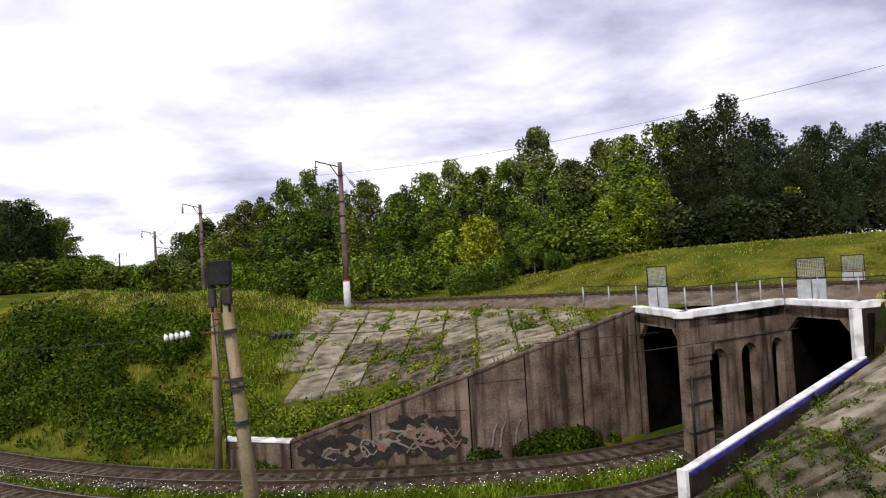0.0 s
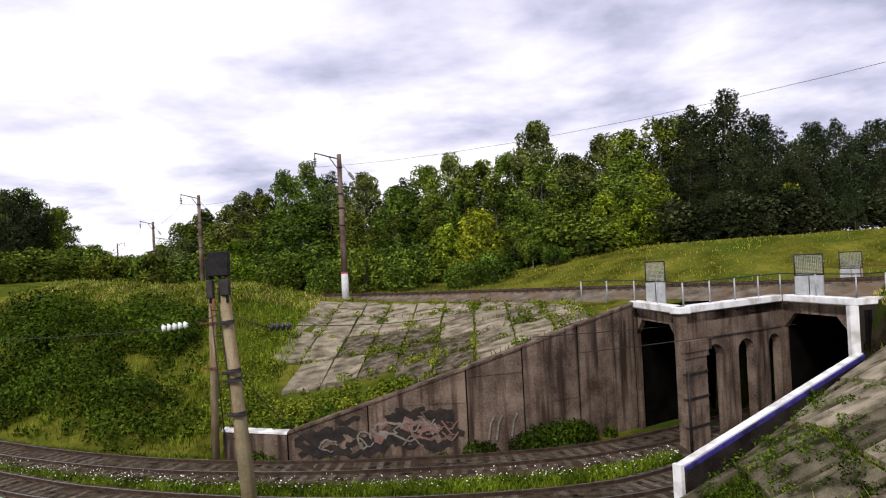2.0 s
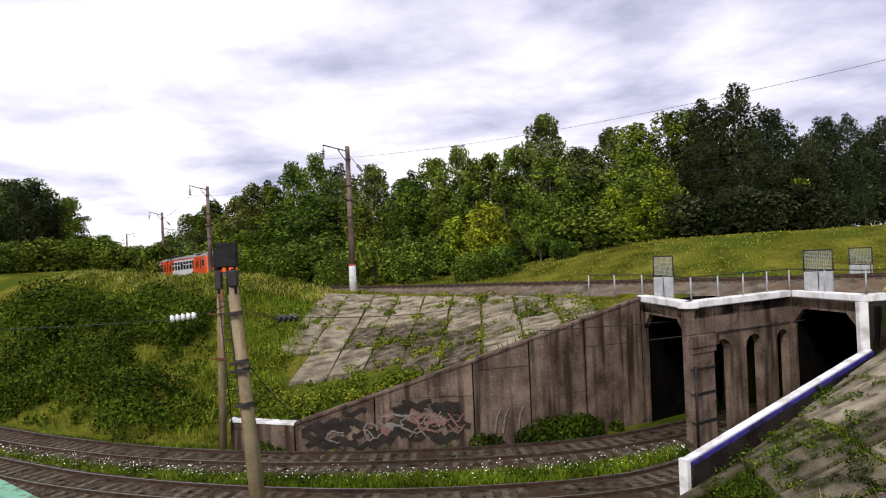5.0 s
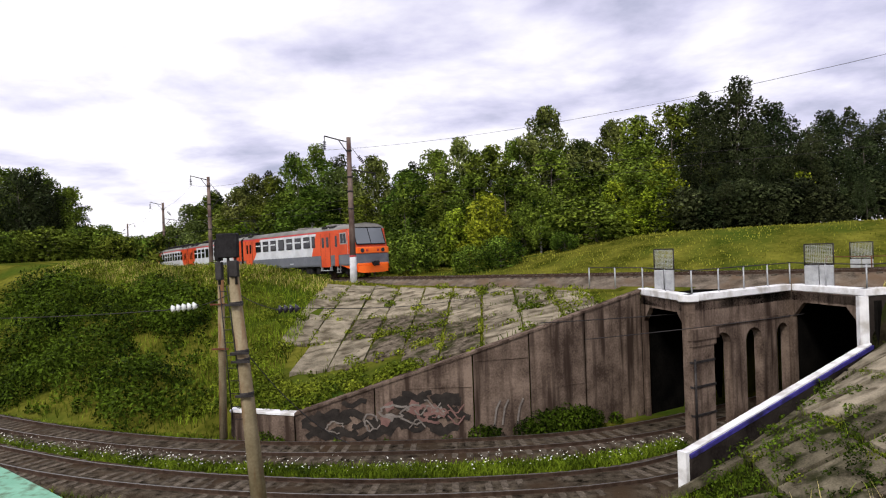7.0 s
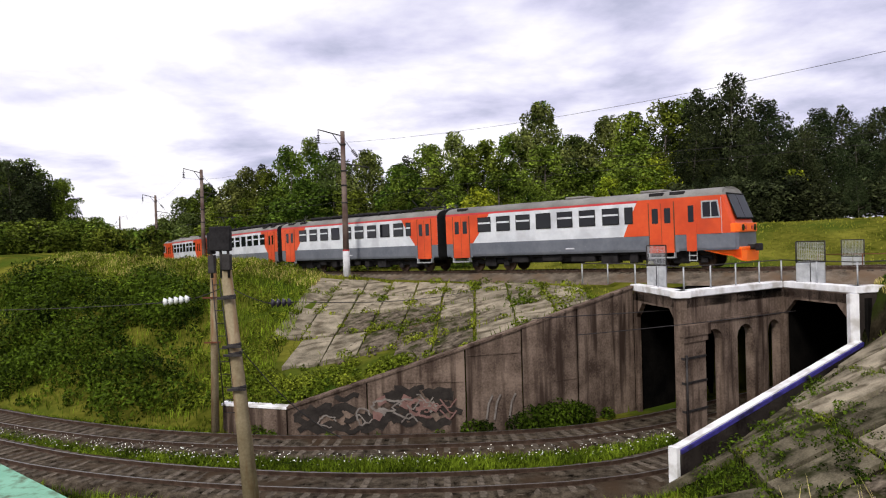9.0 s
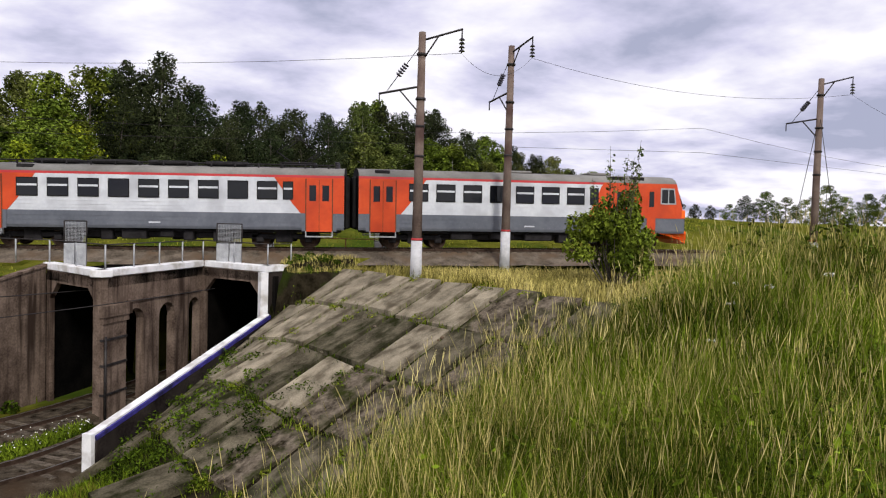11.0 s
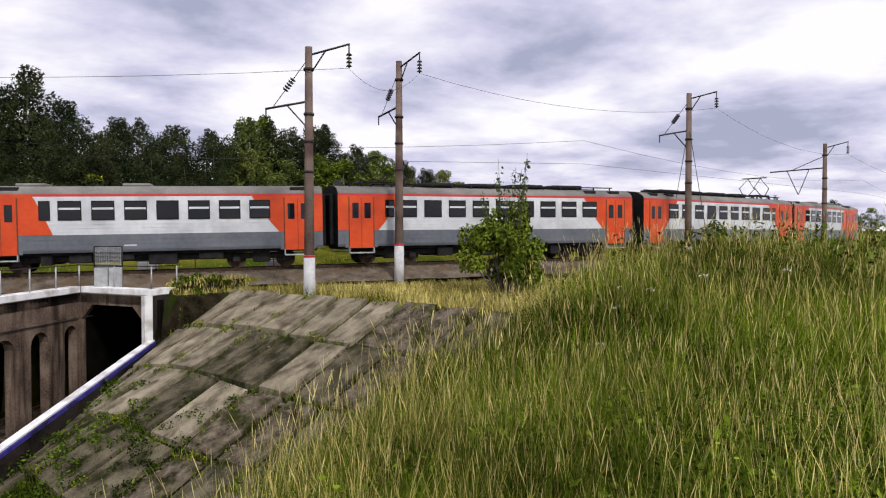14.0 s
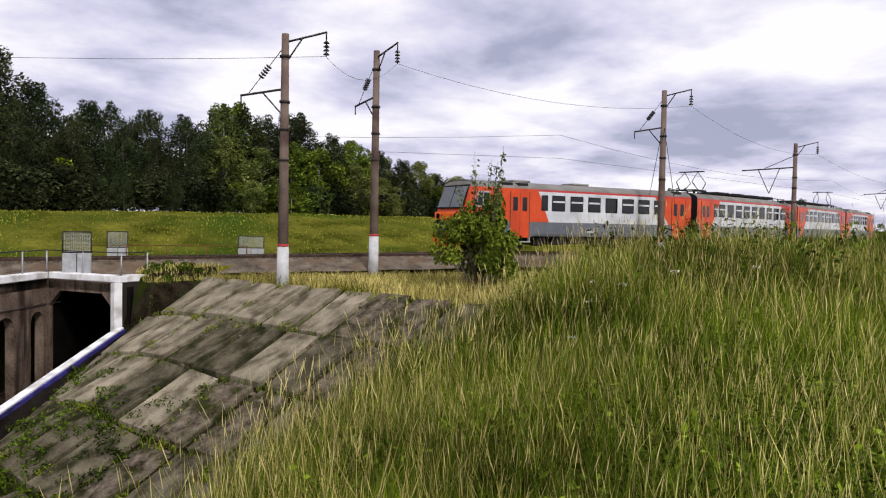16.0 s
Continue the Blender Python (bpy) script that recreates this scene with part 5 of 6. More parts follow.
def build_grass():
    rnd = np.random.default_rng(7)
    # the hillock beside the camera, thick near and thinner far
    def ring(n, r0, r1, a0=16, a1=96):
        r = np.sqrt(rnd.uniform(r0 ** 2, r1 ** 2, n))
        a = np.radians(rnd.uniform(a0, a1, n))
        x, y = r * np.sin(a), r * np.cos(a)
        az = np.degrees(a)
        reach = np.interp(az, HILL_AZ, HILL_R) * np.interp(az, [30, 40, 52, 62, 70], [0.9, 1.08, 1.2, 1.5, 9])
        k = (HILL(x, y) > plane_z(x, y) - 0.2) & (r < reach * rnd.uniform(0.85, 1.1, n))
        return x[k], y[k]
    for i, (n, r0, r1, h, w) in enumerate(((60000, 1.3, 5, 0.46, 0.0030), (70000, 5, 11, 0.54, 0.0052), (50000, 11, 24, 0.58, 0.009))):
        x, y = ring(n, r0, r1)
        thin = (np.hypot(x, y) > 5.0) | (np.degrees(np.arctan2(x, y)) < 70) | (rnd.uniform(0, 1, len(x)) < 0.45)
        x, y = x[thin], y[thin]
        hh = h * rnd.uniform(0.45, 1.2, len(x)) * (0.75 + 0.5 * rnd.uniform(0, 1, len(x)))
        blades("tall_grass", x, y, hh, np.full(len(x), w), GREEN, "tall green meadow grass on the hillock", 20 + i, 0.5)
        x, y = ring(n // 6, r0, r1)
        share = np.interp(np.degrees(np.arctan2(x, y)), [34, 46, 60, 72, 95], [1.0, 0.75, 0.40, 0.2, 0.15])
        ripe = rnd.uniform(0, 1, len(x)) < np.maximum(share, np.interp(np.hypot(x, y), [4, 7, 12], [0.0, 0.5, 0.9]))
        x, y = x[ripe], y[ripe]
        t = rnd.uniform(0, 1, len(x))
        hh = h * (0.7 + 0.75 * t)
        blades("dry_grass", x, y, hh, np.full(len(x), w * 0.8), GOLD, "straw-coloured dry grass among the green", 30 + i, 0.45)
        x, y = ring(n // 26, r0, r1)
        hh = h * rnd.uniform(1.1, 1.9, len(x))
        blades("grass_stalks", x, y, hh, np.full(len(x), w * 0.45), GOLD, "thin straw stalks with seed heads", 40 + i, 0.3, head=0.09)
    # ripe stalks along the rim of the hillock
    a = rnd.uniform(36, 66, 420)
    r = np.interp(a, HILL_AZ, HILL_R) * rnd.uniform(0.6, 1.06, len(a))
    x, y = r * np.sin(np.radians(a)), r * np.cos(np.radians(a))
    blades("rim_stalks", x, y, rnd.uniform(0.45, 0.95, len(a)), 0.0007 * r ** 0.6, GOLD, "tall ripe stalks along the rim of the hillock", 45, 0.35, head=0.12)
    # low broad weeds between the grass
    def weeds(name, x, y, rad, count, size, material, label, flat=0.6, seed=1, lift=0.3):
        r = np.random.default_rng(seed)
        z = gz(x, y)
        blobs = [(a, b, c + q * lift, q, q, q * flat) for a, b, c, q in zip(x, y, z, rad)]
        V, F = leaf_cloud(r, blobs, count, size)
        o = mesh_from(name, V, F, material)
        return tagged(o, label, "weeds", kind="stuff")
    x, y = ring(900, 1.5, 9)
    weeds("meadow_weeds", x, y, rnd.uniform(0.12, 0.3, len(x)), 16000, 0.03, GREEN, "leafy meadow weeds among the grass", 1.0, 2, 0.6)
    x, y = ring(9, 5, 9, 55, 95)
    weeds("white_flowers", x, y, rnd.uniform(0.04, 0.06, len(x)), 120, 0.015, PETAL, "small white umbel flowers in the grass", 0.3, 3, 9)
    x, y = ring(460, 1.5, 6.0, 66, 97)
    weeds("leafy_weeds", x, y, rnd.uniform(0.08, 0.24, len(x)), 46000, 0.018, WEED, "dark leafy weeds beside the path", 1.2, 12, 0.8)
    x, y = ring(150, 1.6, 4.6, 30, 70)
    weeds("mugwort", x, y, rnd.uniform(0.08, 0.2, len(x)), 14000, 0.02, GREEN, "grey-green mugwort plants in the grass", 1.5, 13, 1.0)
    # golden grass on the flat between the slabs and the line
    x, y = scatter(rnd, 46000, 20.4, 46, 7, 30, lambda x, y: (y < UY(x) - 3.1) & (gz(x, y) < -0.1))
    blades("golden_grass", x, y, rnd.uniform(0.2, 0.6, len(x)) * np.clip((UY(x) - y - 2) / 4, 0.35, 1.15), np.full(len(x), 0.016), GOLD, "golden ripe grass beside the line", 62, 0.55)
    x, y = ring(60, 8, 14, 60, 92)
    weeds("dark_weeds", x, y, rnd.uniform(0.1, 0.25, len(x)), 2500, 0.04, WEED, "dark seeding weeds standing in the grass", 1.4, 4, 2.2)
    # bank beyond the lower line
    def bank(n):
        x = rnd.uniform(-34, -8.5, n)
        b = np.array([low_far.yat(v) + 2.4 for v in x])
        y = b + rnd.uniform(0, 1, n) ** 0.9 * 19
        return x, y, (y - b) / 19
    x, y, t = bank(360)
    k = (t < 0.70) & (x < -12.5 - 5 * t + rnd.normal(size=len(x)) * 1.2)
    weeds("bank_bushes", x[k], y[k], 0.4 + 1.5 * rnd.uniform(0, 1, k.sum()) ** 1.6, 56000, 0.12, WEED, "dense dark green bushes and nettles on the bank", 0.8, 5, 0.45)
    k = (t > 0.55) | (x > -14)
    weeds("bank_weeds", x[k], y[k], rnd.uniform(0.25, 0.7, k.sum()), 24000, 0.09, WEEDLIGHT, "lighter leafy weeds near the top of the bank", 0.6, 6)
    x, y, t = bank(26000)
    k = (t > 0.55) | (x > -14) | (rnd.uniform(0, 1, len(x)) < 0.35)
    x, y, t = x[k], y[k], t[k]
    blades("bank_grass", x, y, rnd.uniform(0.2, 0.6, len(x)), np.full(len(x), 0.02), GREEN, "rough grass on the bank", 50, 0.6)
    k = t > 0.8
    blades("bank_dry_grass", x[k] + 0.1, y[k], rnd.uniform(0.2, 0.48, k.sum()), np.full(k.sum(), 0.018), GOLD, "yellowing grass along the crest of the bank", 51, 0.5)
    # meadow on both sides of the upper line
    x, y = scatter(rnd, 90000, -45, 75, 10, 110, lambda x, y: (np.abs(y - UY(x)) > 4.2) & (y > UY(x) - 16) & (y < UY(x) + 38) & (gz(x, y) > -1.15) & ~((x > 8) & (x < 19) & (y < UY(x))))
    h = rnd.uniform(0.08, 0.22, len(x))
    far = np.hypot(x, y) / 60
    g = rnd.uniform(0, 1, len(x)) < 0.55
    blades("meadow_grass", x[g], y[g], h[g], 0.02 + 0.025 * far[g], MEADOW, "green meadow grass beside the upper line", 60, 0.6)
    g = ~g
    blades("meadow_dry_grass", x[g], y[g], h[g], 0.016 + 0.02 * far[g], MEADOW, "sun-bleached meadow grass beside the upper line", 61, 0.6)
    # strip between and beside the lower tracks, with daisies
    def strip(n, k0, k1):
        x = rnd.uniform(-32, 9.0, n)
        a = np.interp(x, low_near.x, low_near.y)
        b = np.interp(x, low_far.x, low_far.y)
        f = rnd.uniform(k0, k1, n)
        return x, a + (b - a) * f
    x, y = strip(26000, 0.36, 0.66)
    blades("track_grass", x, y, rnd.uniform(0.12, 0.42, len(x)), np.full(len(x), 0.02), GREEN, "grass growing between the tracks", 70, 0.7, z=np.full(len(x), LOW))
    x, y = strip(420, 0.40, 0.66)
    weeds("track_weeds", x, y, rnd.uniform(0.12, 0.3, len(x)), 14000, 0.07, WEED, "low weeds between the tracks", 0.8, 7)
    x, y = strip(800, 0.42, 0.74)
    n = len(x)
    z = LOW + rnd.uniform(0.2, 0.5, n)
    s = rnd.uniform(0.014, 0.034, n)
    V = np.stack([np.stack([x + dx * s, y + dy * s, z + dz * s], 1) for dx, dy, dz in ((-1, 0, 0), (0, -0.5, -0.6), (1, 0, 0), (0, 0.5, 0.6))], 1).reshape(-1, 3)
    tagged(mesh_from("daisies", V.tolist(), np.arange(4 * n).reshape(-1, 4).tolist(), PETAL), "white daisies along the track", "flowers", kind="stuff")
    x, y = strip(9000, 1.36, 1.52)
    k = x < -8
    blades("trackside_grass", x[k], y[k], rnd.uniform(0.1, 0.4, k.sum()), np.full(k.sum(), 0.022), GREEN, "grass at the foot of the bank", 71, 0.7)
    x, y = strip(16000, -0.9, -0.42)
    blades("near_track_grass", x, y, rnd.uniform(0.12, 0.4, len(x)), np.full(len(x), 0.014), GREEN, "grass beside the nearer track", 72, 0.7)
    # bushes at the foot of the wing wall
    bx = np.array([1.0, 1.5, 3.0, 3.6, 4.2, 4.8, 5.4, 6.0, -8.2, -7.6, 7.2, -0.4, -3, -5])
    br = np.array([0.55, 0.5, 0.6, 0.8, 0.85, 0.9, 0.8, 0.6, 0.5, 0.4, 0.35, 0.3, 0.25, 0.3])
    by = np.array([lerp(v, WING_X, WING_Y) - 0.35 for v in bx])
    weeds("wall_bushes", bx, by, br, 9000, 0.075, WEED, "dark bushes growing at the foot of the concrete wall", 0.9, 8, 0.5)
    # weeds in the joints of the slabs
    def joint_near(n):
        x = 20.15 - 2.75 * rnd.integers(0, 5, n) + rnd.normal(size=n) * 0.12
        y = rnd.uniform(12, 29, n)
        sw = rnd.uniform(0, 1, n) < 0.4
        x2 = rnd.uniform(8.5, 20, n)
        y2 = 30.0 - 1.75 * rnd.integers(0, 12, n) + rnd.normal(size=n) * 0.1
        x, y = np.where(sw, x2, x), np.where(sw, y2, y)
        k = (y < np.array([near_wall_y(v) for v in x]) - 0.9) & (x < 20.2)
        return x[k], y[k]
    x, y = joint_near(5200)
    blades("joint_grass", x, y, rnd.uniform(0.08, 0.55, len(x)) * rnd.uniform(0.4, 1, len(x)), np.full(len(x), 0.014), GREEN, "grass growing in the slab joints", 80, 0.7)
    x, y = joint_near(150)
    weeds("joint_weeds", x, y, 0.06 + 0.3 * rnd.uniform(0, 1, len(x)) ** 2, 4500, 0.05, WEEDLIGHT, "weeds sprouting from the slab joints", 0.7, 9, 0.6)
    def joint_far(n):
        i = rnd.integers(0, 10, n)
        f = rnd.uniform(0, 1, n)
        k = rnd.uniform(0, 1, n) < 0.6
        u = np.where(k, rnd.uniform(0, 1, n), i / 9)
        f = np.where(k, rnd.integers(0, 6, n) / 5, f)
        x = -9.6 + 16.6 * u + 0.35 * (f * 5 - 2) * (1 - u) + rnd.normal(size=n) * 0.08
        b = np.interp(x, WING_X, WING_Y) + 0.75
        t = np.array([slab_top_y(v) for v in x])
        return x, b + (t - b) * f * 0.97 + rnd.normal(size=n) * 0.1
    x, y = joint_far(1500)
    blades("bank_joint_grass", x, y, rnd.uniform(0.15, 0.5, len(x)), np.full(len(x), 0.022), WEEDLIGHT, "grass growing in joints of the bank slabs", 81, 0.7)
    x, y = joint_far(140)
    weeds("bank_joint_weeds", x, y, rnd.uniform(0.14, 0.45, len(x)), 9000, 0.08, WEEDLIGHT, "weeds sprouting between the bank slabs", 0.6, 10, 0.5)
    # rank weeds just above the low end of the far wing wall
    n = 90
    x = rnd.uniform(-9.5, -1.5, n)
    y = np.interp(x, WING_X, WING_Y) + 0.7 + rnd.uniform(0, 2.6, n) * np.clip((-x) / 6, 0.3, 1)
    weeds("wall_top_weeds", x, y, rnd.uniform(0.2, 0.5, n), 9000, 0.08, WEEDLIGHT, "rank yellow-green weeds above the wing wall", 0.7, 11, 0.5)
    # weeds swallowing the low end of the paved slope
    x = rnd.uniform(7.4, 14.5, 260)
    y = rnd.uniform(19.5, 27, 260)
    k = (y < np.array([near_wall_y(v) for v in x]) - 0.5) & (gz(x, y) < -3.6)
    weeds("slope_weeds", x[k], y[k], 0.1 + 0.35 * rnd.uniform(0, 1, k.sum()) ** 2, 9000, 0.06, WEED, "dark weeds over the foot of the slabs", 0.7, 15, 0.4)
    # rank growth on the bare corner beside the end of the bridge
    n = 60
    x = rnd.uniform(17.7, 20.6, n)
    y = rnd.uniform(28.9, 32.0, n)
    weeds("corner_weeds", x, y, rnd.uniform(0.12, 0.3, n), 3600, 0.07, WEED, "dark weeds on bare soil beside the bridge end", 0.6, 14, 0.4)
    x, y = scatter(rnd, 2500, 17.6, 22, 28.7, 33, lambda x, y: y < UY(x) - 2.5)
    blades("corner_grass", x, y, rnd.uniform(0.1, 0.35, len(x)), np.full(len(x), 0.016), GOLD, "thin dry grass beside the bridge end", 82, 0.7)
    # loose stones on the banks
    bm = bmesh.new()
    for i in range(900):
        xx = rnd.uniform(9.5, 20)
        yy = rnd.uniform(12, 27)
        if i > 420:
            xx = rnd.uniform(-5.5, 3.5)
            yy = rnd.uniform(34, 44)
        elif yy > near_wall_y(xx) - 0.8:
            continue
        zz = float(gz(np.array(xx), np.array(yy)))
        s = rnd.uniform(0.04, 0.12)
        r = bmesh.ops.create_icosphere(bm, subdivisions=1, radius=s)
        bmesh.ops.transform(bm, matrix=Matrix.Translation((xx, yy, zz + 0.07)) @ Matrix.Diagonal((1, rnd.uniform(.6, 1.3), .6, 1)), verts=r["verts"])
    tagged(part("rubble", bm, BALLAST), "loose stones and rubble on the slabs", "rubble", kind="stuff")


build_grass()


# ---- things by the bridge ----
def rail_run(name, pts, z, h, material, label, step=1.9, mid=True):
    root = tagged(empty(name), label, "railing")
    for a, b in zip(pts, pts[1:]):
        a, b = Vector((*a, 0)), Vector((*b, 0))
        n = max(1, round((b - a).length / step))
        for i in range(n + (b == Vector((*pts[-1], 0)))):
            p = a.lerp(b, i / n)
            bm = bmesh.new()
            tube(bm, p + Vector((0, 0, z)), p + Vector((0, 0, z + h)), 0.035, seg=6)
            part("post", bm, GALV if material is not RUST else RUST, root)
        for zz in ((h, h * 0.52) if mid else (h,)):
            bm = bmesh.new()
            tube(bm, a + Vector((0, 0, z + zz)), b + Vector((0, 0, z + zz)), 0.026, seg=6)
            part("rail_bar", bm, material, root)
    return root


rail_run("bridge_railing", [(6.9, 36.2), (8.95, 33.95), (9.75, 29.5), (15.6, 33.5), (16.75, 29.35), (18.2, 29.75)], TOP - 0.02, 0.98, STEEL, "thin steel handrail on the white bridge coping", mid=False)
rail_run("far_railing", [(20.6, 39.9), (24.2, 37.6), (28.0, 35.2)], -0.6, 1.05, RUST, "rusty red handrail beyond the upper track", mid=False)


def cabinet(x, y, z, turn, w=0.85, h=0.95, screen=0.95, label=""):
    root = tagged(empty("refuge_cabinet"), label, "cabinet", "cabinets on the bridge")
    root.matrix_basis = pose(x, y, z, 0, 0, turn)
    for sgn in (-1, 1):
        bm = bmesh.new()
        box(bm, min(0.015 * sgn, sgn * w / 2), max(0.015 * sgn, sgn * w / 2), -0.25, 0.25, 0, h, 0.015)
        finish("cabinet_panel", bm, GALV, root)
    bm = bmesh.new()
    for u in (-w / 2, w / 2):
        tube(bm, (u, 0, h), (u, 0, h + screen), 0.03, seg=6)
    for zz in (h + 0.03, h + screen):
        tube(bm, (-w / 2, 0, zz), (w / 2, 0, zz), 0.03, seg=6)
    finish("screen_frame", bm, STEEL, root)
    bm = bmesh.new()
    n = 16
    for i in range(1, n):
        tube(bm, (-w / 2 + w * i / n, 0, h), (-w / 2 + w * i / n, 0, h + screen), 0.007, seg=4, caps=False)
        tube(bm, (-w / 2, 0, h + screen * i / n), (w / 2, 0, h + screen * i / n), 0.007, seg=4, caps=False)
    finish("wire_mesh", bm, GALV, root, "grey wire mesh")
    return root


cabinet(9.75, 33.2, TOP - 0.1, -20, label="pale grey metal cabinet with mesh screen on the bridge edge")
cabinet(16.35, 32.3, TOP - 0.1, -30, w=1.15, label="pale grey metal cabinet with tall mesh screen above the portal")
cabinet(22.7, 40.2, -0.7, -30, w=1.1, label="pale grey metal cabinet beyond the upper track")
cabinet(28.4, 35.3, -0.7, -40, w=1.5, h=1.0, screen=0.75, label="wide pale grey cabinet beside the red handrail")


# ---- signal mast and poles of the lower line ----
def signal_mast():
    root = tagged(empty("signal_mast"), "leaning concrete signal mast with black signal head seen from behind", "railway signal")
    a, b = Vector((-5.42, 20, LOW - 0.2)), Vector((-6.02, 20, 1.25))
    bm = bmesh.new()
    tube(bm, a, b, 0.24, 0.15, seg=10)
    finish("mast", bm, SIGC, root, "yellowish concrete mast")
    def at(t):
        return a.lerp(b, t)
    for t in (0.58, 0.70, 0.73, 0.90):
        bm = bmesh.new()
        p = at(t)
        tube(bm, p, p + (b - a).normalized() * 0.1, 0.23 - 0.05 * t, seg=10)
        box(bm, p.x - 0.25, p.x + 0.25, p.y - 0.3, p.y - 0.22, p.z, p.z + 0.06)
        finish("clamp", bm, STEEL, root, "dark steel clamp")
    bm = bmesh.new()
    c = b + Vector((-0.1, -0.1, 0.55))
    box(bm, c.x - 0.28, c.x + 0.30, c.y - 0.12, c.y + 0.10, c.z - 0.02, c.z + 0.66, 0.03)
    box(bm, c.x - 0.36, c.x - 0.24, c.y - 0.05, c.y + 0.35, c.z - 0.1, c.z + 0.5, 0.02)
    finish("signal_head", bm, BLACK, root, "black signal head")
    for k in range(2):
        bm = bmesh.new()
        tube(bm, (c.x - 0.05, c.y + 0.1, c.z + 0.16 + 0.3 * k), (c.x - 0.05, c.y + 0.42, c.z + 0.16 + 0.3 * k), 0.12, 0.13, seg=12)
        finish("visor", bm, BLACK, root)
    bm = bmesh.new()
    for u in (-0.26, 0.0, 0.2):
        tube(bm, (c.x + u, c.y, c.z - 0.75), (c.x + u, c.y, c.z), 0.04, seg=6)
    box(bm, c.x - 0.34, c.x - 0.16, c.y - 0.1, c.y + 0.1, c.z - 0.62, c.z - 0.12, 0.02)
    box(bm, c.x + 0.04, c.x + 0.28, c.y - 0.12, c.y + 0.1, c.z - 0.55, c.z - 0.1, 0.02)
    finish("head_bracket", bm, STEEL, root, "dark head bracket with boxes")
    bm = bmesh.new()
    for sgn in (-1, 1):
        tube(bm, at(0.5) + Vector((0.16 * sgn - 0.28, -0.1, 0)), at(0.97) + Vector((0.1 * sgn - 0.28, -0.1, 0)), 0.018, seg=5)
    for k in range(11):
        p = at(0.5 + 0.045 * k) + Vector((-0.28, -0.1, 0))
        tube(bm, p - Vector((0.13, 0, 0)), p + Vector((0.13, 0, 0)), 0.012, seg=4)
    finish("ladder", bm, STEEL, root)
    return root


SIGC = mat("yellowed_concrete", (0.16, 0.125, 0.075), (0.30, 0.25, 0.165), 0.85, 1.2, 14, 0.3, stain=((0.17, 0.09, 0.045), (3, 3, 0.5)), stain_scale=1.2)
signal_mast()


def thin_pole():
    root = tagged(empty("line_pole"), "slim weathered pole behind the signal mast", "pole")
    bm = bmesh.new()
    tube(bm, (-9.96, 30.8, LOW + 0.4), (-9.81, 30.8, 1.1), 0.17, 0.13, seg=10)
    finish("mast", bm, SIGC, root)
    for z in (-2.2, -0.3):
        bm = bmesh.new()
        box(bm, -10.25, -9.55, 30.58, 30.64, z, z + 0.07)
        finish("cross_arm", bm, RUST, root)


thin_pole()


def insulator_string(p, d, n, r, material, label):
    root = tagged(empty("insulator_string"), label, "insulator", "strain insulators")
    d = Vector(d).normalized()
    for k in range(n):
        q = Vector(p) + d * 0.15 * k
        bm = bmesh.new()
        tube(bm, q, q + d * 0.09, r, r * 0.45, seg=12)
        finish("disc", bm, material, root)
    bm = bmesh.new()
    tube(bm, Vector(p) - d * 0.1, Vector(p) + d * 0.15 * n, 0.025, seg=5)
    finish("pin", bm, STEEL, root)


insulator_string((-7.75, 20, 0.42), (1, 0, 0.10), 5, 0.12, PORC, "white porcelain strain insulators on a span wire")
insulator_string((-4.78, 20, 0.30), (1, 0, 0.02), 4, 0.13, BROWNPORC, "dark strain insulators on a span wire")


def build_wires():
    root = tagged(empty("span_wires"), "thin dark wires strung from the signal mast", "wire")
    for a, b, sag, r in (((-6.9, 20, 0.5), (-6.0, 20, 0.85), 0.03, 0.014), ((-5.95, 20, 0.8), (-4.85, 20, 0.3), 0.06, 0.014), ((-4.15, 20, 0.32), (2.5, 38, -0.6), 0.3, 0.012),
                         ((-5.85, 20, -0.7), (-3.2, 21.5, -3.9), 0.35, 0.022), ((-7.8, 20, 0.4), (-30, 30, 0.5), 0.4, 0.012),
                         ((3.5, 28.9, -1.35), (14, 34.0, -1.55), 0.05, 0.02), ((4.5, 24.8, -1.5), (15, 31.0, -1.6), 0.05, 0.016),):
        bm = bmesh.new()
        wire(bm, a, b, sag, r)
        part("wire", bm, STEEL, root)
    root = tagged(empty("overhead_line"), "contact and feeder wires of the electrified line", "overhead line")
    s = -300
    while s < 150:
        for z, sag in ((5.85, 0.0), (7.3, 0.9)):
            bm = bmesh.new()
            a, b = upper.at(s), upper.at(s + 50)
            wire(bm, (a.x, a.y, z + track_z(a.x)), (b.x, b.y, z + track_z(b.x)), sag, 0.010, 8)
            part("wire", bm, STEEL, root)
        s += 50
    order = sorted(POLES, key=lambda p: p[1].x)
    for (o, p, t), (o2, q, t2) in zip(order, order[1:]):
        bm = bmesh.new()
        wire(bm, p + Vector((-1.7 * math.cos(t), -1.7 * math.sin(t), -0.9)), q + Vector((-1.7 * math.cos(t2), -1.7 * math.sin(t2), -0.9)), 0.9, 0.009, 10)
        part("feeder_wire", bm, STEEL, root)


build_wires()


